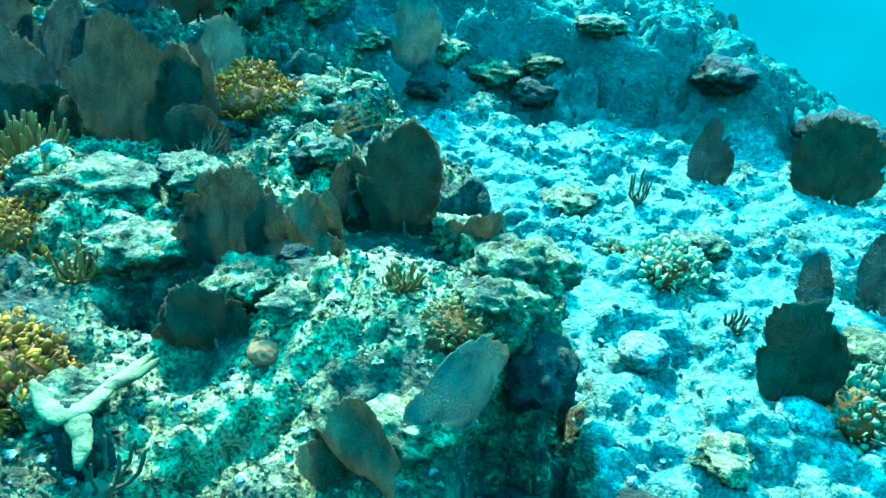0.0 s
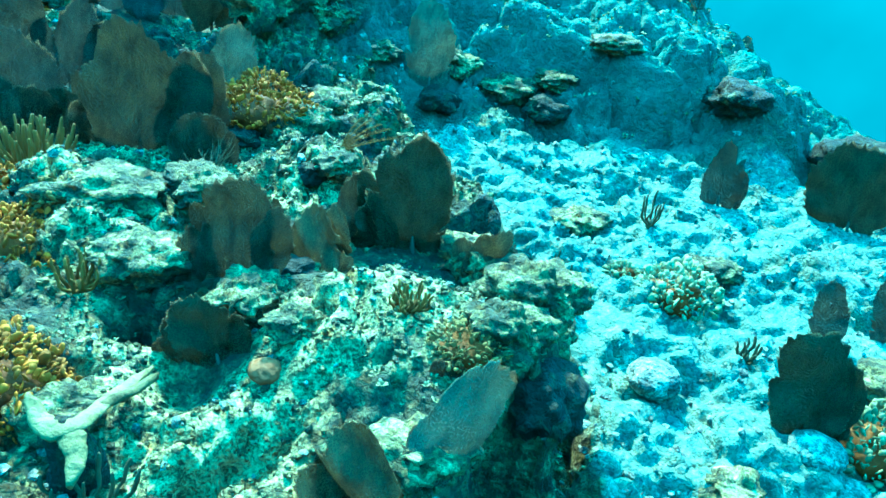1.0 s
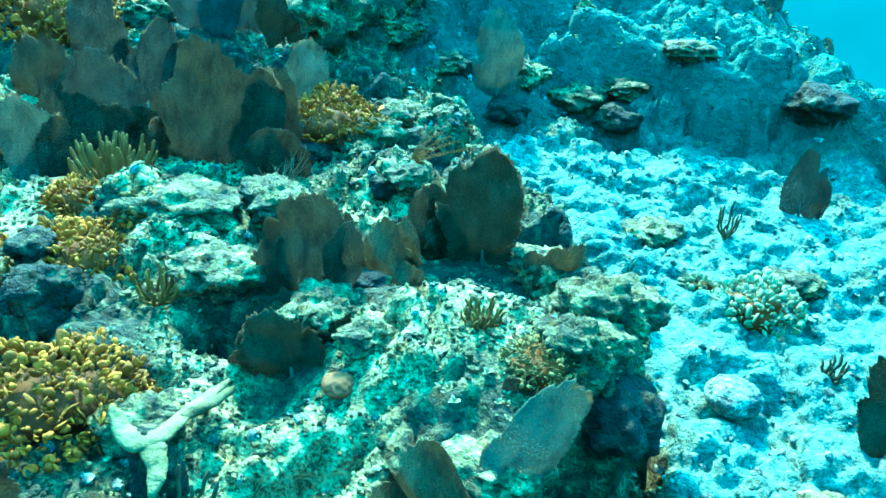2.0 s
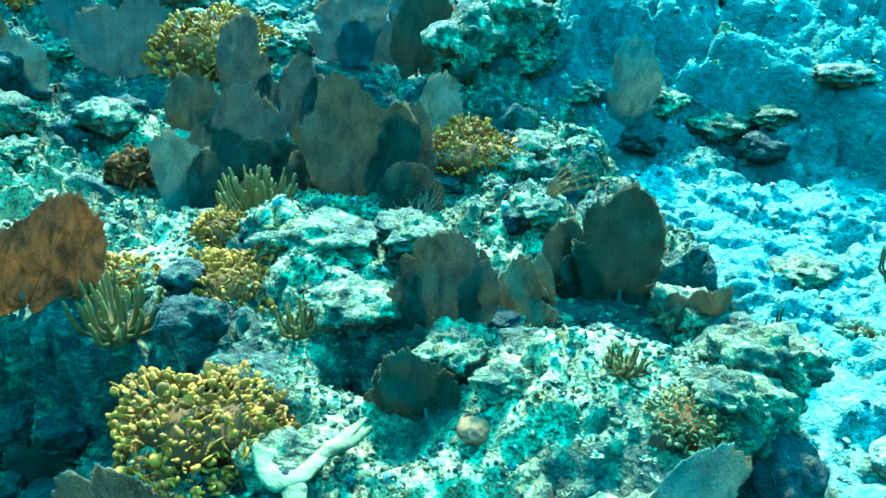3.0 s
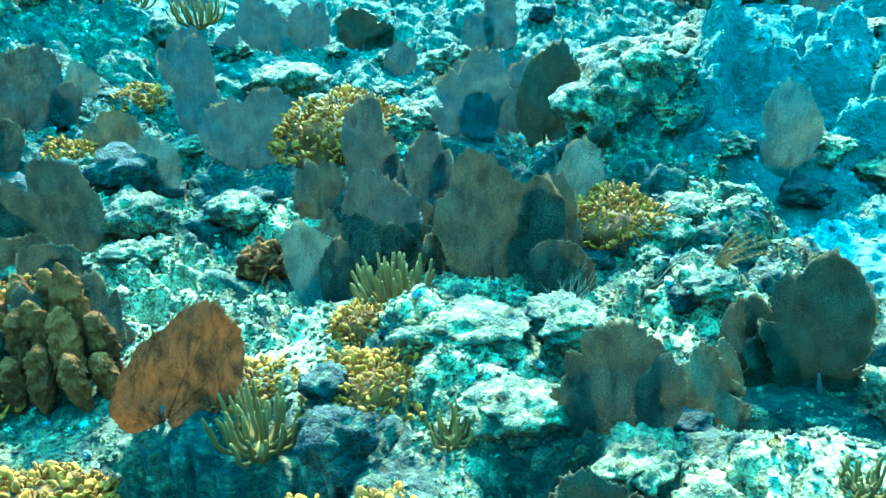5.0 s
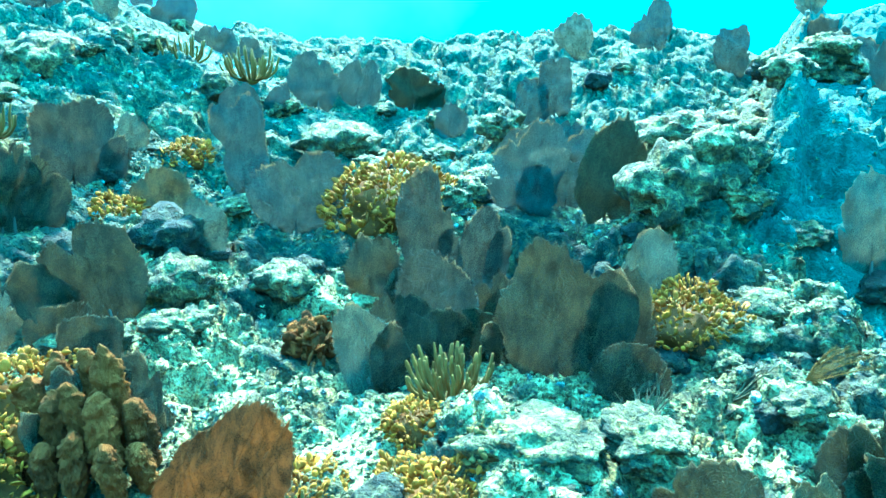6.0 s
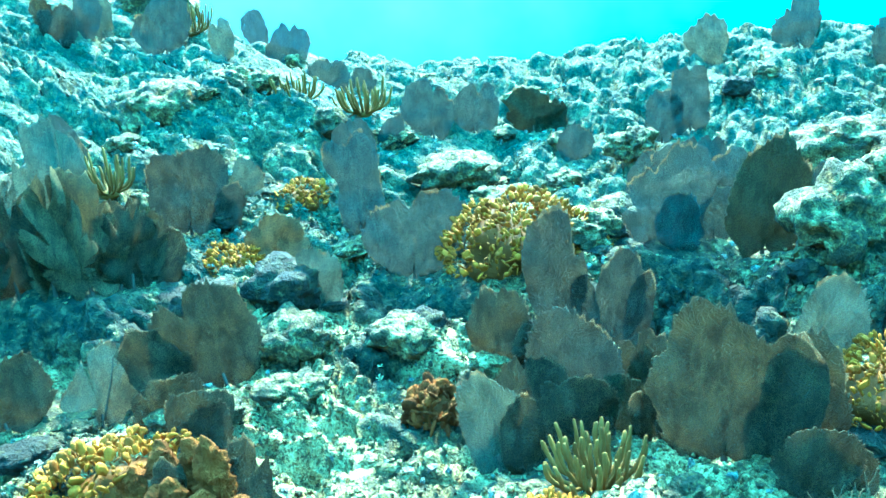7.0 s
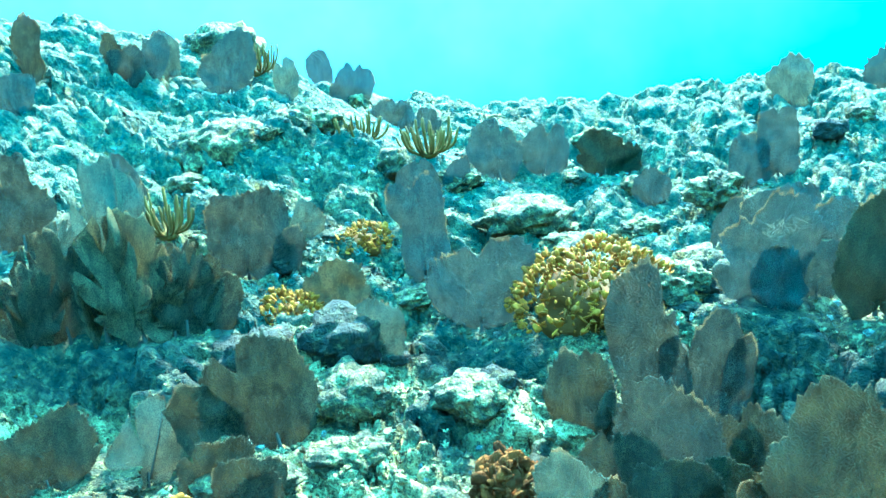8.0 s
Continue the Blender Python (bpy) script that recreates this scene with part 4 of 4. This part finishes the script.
YL = "mustard-yellow leafy coral head on the reef"
for x, y, r, h, count, seed, leaf in [
    (-1.93, 2.60, 0.36, 0.24, 298, 21, 0.046), (-2.40, 3.66, 0.34, 0.24, 280, 22, 0.042), (-3.08, 3.48, 0.30, 0.20, 230, 23, 0.042),
    (-4.44, 6.90, 0.60, 0.52, 400, 25, 0.062), (-6.60, 5.69, 0.29, 0.24, 176, 26, 0.047), (-6.93, 6.92, 0.28, 0.22, 144, 27, 0.050),
    (-1.58, 5.52, 0.32, 0.30, 240, 28, 0.042), (-3.50, 2.50, 0.34, 0.24, 272, 29, 0.051), (-4.88, 3.26, 0.46, 0.44, 300, 30, 0.058), (-4.58, 2.98, 0.28, 0.38, 170, 39, 0.056), (-2.74, 4.14, 0.19, 0.13, 110, 40, 0.040),
]:
    leafy_coral(x, y, r, h, count, YELLOW, YL, seed, leaf)
for x, y, r, h, count, seed, leaf in [
    (0.01, 3.05, 0.17, 0.13, 170, 31, 0.026), (-2.20, 3.95, 0.16, 0.10, 50, 33, 0.045), (-0.42, 2.42, 0.08, 0.08, 36, 34, 0.03),
]:
    leafy_coral(x, y, r, h, count, BROWN, "brown knobbly coral head on pale reef rock", seed, leaf)
for x, y, r, h, count, seed, leaf in [(1.44, 4.78, 0.27, 0.22, 130, 35, 0.055), (2.36, 3.70, 0.30, 0.30, 150, 36, 0.055), (1.10, 4.95, 0.12, 0.10, 40, 37, 0.04)]:
    leafy_coral(x, y, r, h, count, TURF, "dark green bushy soft coral on the sand", seed, leaf, "bushy_coral")


# ---- lobed brown soft coral ----
def lobed_coral(x, y, rows, label, seed):
    """A clump of thick upright fuzzy columns: offset x, y, height, radius each."""
    rng = random.Random(seed)
    ob = thing("lobed_coral", x, y, z_at(x, y) - 0.04, label, "coral", turn=0.0)
    for dx, dy, h, r in rows:
        verts = []
        for p in BALL4[0]:
            w = Vector((p.x * r, p.y * r * 0.85, p.z * (h / 2 + 0.03)))
            k = 1 + 0.22 * noise.noise(w * 7 + Vector((dx * 40, dy * 40, 0))) + 0.40 * noise.noise(w * 20 + Vector((dx * 40, 0, 0))) + 0.30 * noise.noise(w * 52) + 0.26 * noise.noise(w * 120)
            verts.append(Vector((w.x * k * (1 + 0.25 * p.z), w.y * k * (1 + 0.25 * p.z), w.z * (1 + 0.08 * noise.noise(w * 25)))))
        me = mesh_of("column", verts, BALL4[1], FUZZ)
        part("column", me, ob, m=pose(dx, dy, h / 2, rng.uniform(-9, 9), rng.uniform(-9, 9), rng.uniform(0, 360)))
    return ob


lobed_coral(-4.26, 3.30, [(0.0, 0.12, 0.66, 0.075), (0.15, 0.08, 0.72, 0.08), (-0.16, 0.04, 0.62, 0.075), (0.05, -0.04, 0.55, 0.07), (0.22, -0.06, 0.52, 0.075), (-0.09, -0.10, 0.50, 0.075), (-0.29, -0.04, 0.52, 0.08), (0.32, 0.10, 0.46, 0.07), (0.13, -0.18, 0.34, 0.075), (-0.26, 0.16, 0.44, 0.07), (-0.02, -0.24, 0.28, 0.07), (0.34, -0.14, 0.32, 0.075), (-0.22, -0.20, 0.34, 0.075), (0.40, 0.0, 0.26, 0.07), (-0.40, 0.06, 0.38, 0.075)], "dark brown fuzzy lobed soft coral with upright columns", 3)


# ---- single coral heads ----
def coral_head(x, y, r, h, seed, material, label, groove, sink=0.25):
    z = z_at(x, y)
    ob = tagged(new("boulder_coral", boulder_mesh("boulder_coral", seed, material, r, r, h, 0.07, BALL4 if r > 0.1 else BALL3, groove)), label, "coral")
    ob.matrix_basis = pose(x, y, z + h * (1 - 2 * sink), 0, 0, 37 * seed)
    return ob


coral_head(-0.80, 2.87, 0.074, 0.046, 1, OCHRE, "small round brown brain coral on pale rock", 0.16)
leafy_coral(-4.00, 4.98, 0.19, 0.20, 64, FUZZ, "dark brown coral with folded upright ridges", 38, 0.085, "folded_coral")
coral_head(1.13, 3.84, 0.15, 0.10, 3, RUBBLE, "pale rounded coral head on the sand", 0.04)
coral_head(1.95, 3.50, 0.15, 0.07, 4, RUBBLE, "flat pale coral head on the sand", 0.05)
coral_head(2.13, 3.36, 0.09, 0.05, 5, RUBBLE, "small flat pale coral head on the sand", 0.05)


# ---- bleached flat-branched coral ----
def ribbon(path, widths, thick, sides=12):
    """A flat rounded bar along a path, wide level and thin upright."""
    verts, faces = [], []
    fine = np.linspace(0, len(path) - 1, 4 * len(path))
    widths = np.interp(fine, range(len(path)), widths).tolist()
    path = np.stack([np.interp(fine, range(len(path)), [p[k] for p in path]) for k in range(3)], 1).tolist()
    for i, (p, w) in enumerate(zip(path, widths)):
        d = Vector(path[min(i + 1, len(path) - 1)]) - Vector(path[max(i - 1, 0)])
        u = d.cross(Vector((0, 0, 1))).normalized()
        for k in range(sides):
            g = 2 * math.pi * k / sides
            q = Vector(p) + u * (w * math.cos(g) * (1 + 0.35 * noise.noise((5 * p[1], 5 * p[0], 3 + k // 6)))) + Vector((0, 0, thick * math.sin(g)))
            verts.append(q + Vector((0.5, 0.5, 1)) * (0.012 * noise.noise(q * 16) + 0.008 * noise.noise(q * 45)))
    for i in range(len(path) - 1):
        for k in range(sides):
            q = (k + 1) % sides
            faces.append((i * sides + k, i * sides + q, (i + 1) * sides + q, (i + 1) * sides + k))
    faces += [tuple(range(sides))[::-1], tuple(range((len(path) - 1) * sides, len(path) * sides))]
    return verts, faces


def branched_coral():
    x, y = -1.36, 2.32
    z = z_at(x, y)
    ob = thing("branched_coral", x, y, z - 0.02, "bleached cream flat-branched coral on a dark stalk", "coral")
    v, f = tube([(0, 0.02, -0.08), (0.02, 0.02, 0.08), (0.0, 0.0, 0.18), (-0.02, 0.0, 0.26)], [0.13, 0.10, 0.08, 0.07], 10)
    part("stalk", mesh_of("stalk", v, f, DARKROCK), ob, "dark overgrown stalk")
    for path, widths in [
        ([(-0.16, 0.04, 0.34), (-0.13, 0.02, 0.32), (-0.08, -0.02, 0.295), (-0.02, -0.04, 0.285), (0.03, 0.0, 0.28), (0.04, 0.08, 0.26), (0.045, 0.18, 0.24), (0.05, 0.28, 0.215), (0.06, 0.38, 0.19), (0.07, 0.47, 0.17), (0.08, 0.54, 0.155)], [0.014, 0.034, 0.044, 0.050, 0.042, 0.032, 0.034, 0.030, 0.024, 0.018, 0.006]),
        ([(0.045, 0.16, 0.245), (0.075, 0.22, 0.24), (0.11, 0.28, 0.235), (0.135, 0.35, 0.225), (0.15, 0.42, 0.21)], [0.024, 0.026, 0.024, 0.018, 0.007]),
        ([(0.0, -0.02, 0.28), (0.05, -0.06, 0.27), (0.085, -0.10, 0.25), (0.10, -0.15, 0.23), (0.105, -0.20, 0.20)], [0.034, 0.042, 0.040, 0.032, 0.012]),
    ]:
        v, f = ribbon(path, widths, 0.016)
        part("branch", mesh_of("branch", v, f, BONE), ob)


branched_coral()


# ---- boulders ----
ROCKSHAPES = [boulder_mesh("coral_rock", 200 + i, ROCK if i % 3 else DARKROCK, 1, 1, 1, 0.30 + 0.05 * (i % 3), BALL4 if i == 1 else BALL3) for i in range(9)]


def coral_rock(x, y, r, flat, shape, turn, sink=0.35):
    ob = new("coral_rock", ROCKSHAPES[shape % 9])
    ob.matrix_basis = pose(x, y, z_at(x, y) + r * flat * (1 - 2 * sink), 0, 0, turn) @ Matrix.Diagonal((r, r * 0.85, r * flat, 1))
    return tagged(ob, "dark overgrown coral rock, some darkened as shade" if shape % 3 == 0 else "pale limestone coral rock with algae turf", "rock", "coral rocks")


# shapes 0, 3 and 6 are dark; set here to paint the edge's shade
for row in [
    (0.36, 3.55, 0.24, 0.8, 1, 10), (0.42, 3.15, 0.22, 0.8, 6, 80), (0.40, 2.70, 0.26, 0.7, 3, 140), (0.30, 2.30, 0.25, 0.6, 0, 20), (0.50, 3.95, 0.18, 0.8, 4, 60),
    (0.05, 4.35, 0.20, 0.6, 5, 0), (-1.08, 3.20, 0.16, 1.0, 0, 33), (-2.25, 3.06, 0.16, 0.8, 6, 200), (-1.00, 3.32, 0.20, 0.7, 1, 70), (-1.62, 3.55, 0.22, 0.5, 2, 20), (-2.05, 4.05, 0.30, 0.45, 4, 10),
    (-1.55, 4.25, 0.22, 0.5, 1, 110), (-2.40, 3.22, 0.13, 0.7, 6, 15), (-2.55, 3.45, 0.12, 0.7, 0, 75), (-2.92, 2.84, 0.13, 0.8, 3, 5), (-3.22, 2.72, 0.17, 0.7, 0, 50), (-2.48, 2.72, 0.14, 0.7, 6, 90), (-2.75, 2.52, 0.18, 0.6, 3, 140), (-3.05, 2.50, 0.14, 0.7, 6, 70), (-0.90, 4.75, 0.13, 0.6, 4, 55),
]:
    coral_rock(*row)
for row in [
    (-5.43, 5.10, 0.30, 0.75, 2, 15), (-5.75, 5.50, 0.34, 0.7, 3, 70), (-4.86, 4.57, 0.22, 0.6, 1, 40), (-6.40, 3.75, 0.30, 0.4, 4, 30), (-4.60, 5.45, 0.24, 0.6, 7, 0),
    (-3.75, 5.45, 0.20, 0.6, 1, 50), (-5.00, 3.95, 0.24, 0.5, 1, 25), (-1.95, 7.00, 0.36, 0.9, 2, 65), (-1.60, 7.30, 0.30, 0.9, 1, 20), (-1.20, 6.05, 0.22, 0.6, 7, 0),
    (-3.30, 8.10, 0.35, 0.5, 5, 75), (-6.00, 8.40, 0.45, 0.5, 7, 40), (-8.60, 7.90, 0.40, 0.6, 1, 10), (-9.10, 6.95, 0.42, 0.8, 2, 60),
    (-12.6, 9.80, 0.70, 0.6, 4, 0), (-6.30, 5.10, 0.30, 0.6, 0, 45), (-9.30, 7.20, 0.45, 0.5, 4, 100),
]:
    coral_rock(*row)
for row in [
    (-0.30, 7.55, 0.24, 0.5, 1, 10), (0.25, 7.62, 0.26, 0.45, 2, 50), (0.70, 7.75, 0.24, 0.4, 1, 90), (1.15, 7.70, 0.22, 0.4, 4, 20), (2.30, 7.30, 0.30, 0.5, 3, 65),
    (3.50, 7.20, 0.40, 0.6, 0, 30), (-1.60, 8.80, 0.40, 0.6, 2, 0), (-2.40, 9.60, 0.45, 0.6, 4, 40), (-1.00, 9.90, 0.40, 0.6, 1, 80),
    (2.55, 4.10, 0.20, 0.5, 7, 0), (1.40, 3.10, 0.16, 0.45, 8, 25), (0.95, 2.75, 0.14, 0.5, 6, 70), (1.75, 5.10, 0.17, 0.4, 5, 10), (0.85, 5.60, 0.20, 0.4, 2, 44),
]:
    coral_rock(*row)
pick = random.Random(77)
for _ in range(90):
    x, y = pick.uniform(-10.5, 1.0), pick.uniform(2.2, 11.5)
    if y < 2.0 - 0.28 * x - 0.6 or float(sandiness(np.array([x]), np.array([y]))[0]) > 0.3:
        continue
    coral_rock(x, y, pick.uniform(0.06, 0.17) * (1 + 0.05 * y), pick.uniform(0.45, 0.8), pick.randint(0, 8), pick.uniform(0, 360))


# ---- loose rubble and turf ----
def scattered(name, shapes, count, area, size, material, label, category, keep, seed, sink=0.3, stretch=1.0):
    rng = np.random.RandomState(seed)
    x = rng.uniform(area[0], area[1], count * 3)
    y = area[2] + (area[3] - area[2]) * rng.uniform(0, 1, count * 3) ** 1.35
    ok = keep(x, y, rng)
    x, y = x[ok][:count], y[ok][:count]
    z = ground_at(x, y)
    verts, faces, o = [], [], 0
    for i in range(len(x)):
        v, f = shapes[i % len(shapes)]
        g, s = rng.uniform(0, 6.28), rng.uniform(size[0], size[1]) * (0.8 + 0.05 * y[i])
        c, d = math.cos(g), math.sin(g)
        k = rng.uniform(0.6, 1.5, 3) * s * (1, 1, stretch)
        w = v * k
        verts.append(np.stack([w[:, 0] * c - w[:, 1] * d + x[i], w[:, 0] * d + w[:, 1] * c + y[i], w[:, 2] + z[i] + s * (0.5 - sink)], 1))
        faces += [tuple(q + o for q in face) for face in f]
        o += len(v)
    ob = new(name, mesh_of(name, np.concatenate(verts).tolist(), faces, material, False))
    return tagged(ob, label, category, kind="stuff")


def chunk(seed):
    v, f = ball(1)
    rng = random.Random(seed)
    return np.array([tuple(p * rng.uniform(0.6, 1.25)) for p in v]), f


def tuft(seed):
    """A rosette of small leaning leaves."""
    rng = random.Random(seed)
    verts, faces = [], []
    for i in range(9):
        g, out = i * 0.7 + rng.uniform(-0.3, 0.3), rng.uniform(0.25, 1.0)
        c, s, w, h = math.cos(g), math.sin(g), rng.uniform(0.14, 0.32), rng.uniform(0.35, 1.0)
        o = len(verts)
        verts += [(0.15 * c - w * s * 0.5, 0.15 * s + w * c * 0.5, 0), (0.15 * c + w * s * 0.5, 0.15 * s - w * c * 0.5, 0), (out * c * 0.7 + w * s, out * s * 0.7 - w * c, h * 0.8), (out * c, out * s, h * rng.uniform(0.7, 1.1)), (out * c * 0.7 - w * s, out * s * 0.7 + w * c, h * 0.85)]
        faces += [(o, o + 1, o + 2, o + 4), (o + 4, o + 2, o + 3)]
    return np.array(verts), faces


CHUNKS = [chunk(i) for i in range(8)]
TUFTS = [tuft(i) for i in range(8)]
VIEW = (-10.5, 4.0, 1.6, 11.5)
scattered("rubble", CHUNKS, 5000, VIEW, (0.008, 0.030), RUBBLE, "pale broken coral rubble strewn over sand and reef", "rubble", lambda x, y, r: (r.uniform(0, 1, len(x)) < 0.35 + 0.65 * sandiness(x, y)) & (growth_and_shade(x, y) < 0.45), 3)
scattered("algae_turf", TUFTS, 9500, VIEW, (0.010, 0.030), TURF, "short dark olive algae tufts on the reef rock", "algae", lambda x, y, r: (sandiness(x, y) < 0.25) & (lumps(3 * x, 3 * y, 60) > -0.15), 4, 0.55, 0.8)
scattered("coral_crumbs", CHUNKS, 19000, (-7.5, 3.5, 1.9, 7.0), (0.005, 0.021), ROCK, "knobbly coral crust lumps covering the reef", "coral", lambda x, y, r: (sandiness(x, y) < 0.3) & (growth_and_shade(x, y) < 0.5), 5)
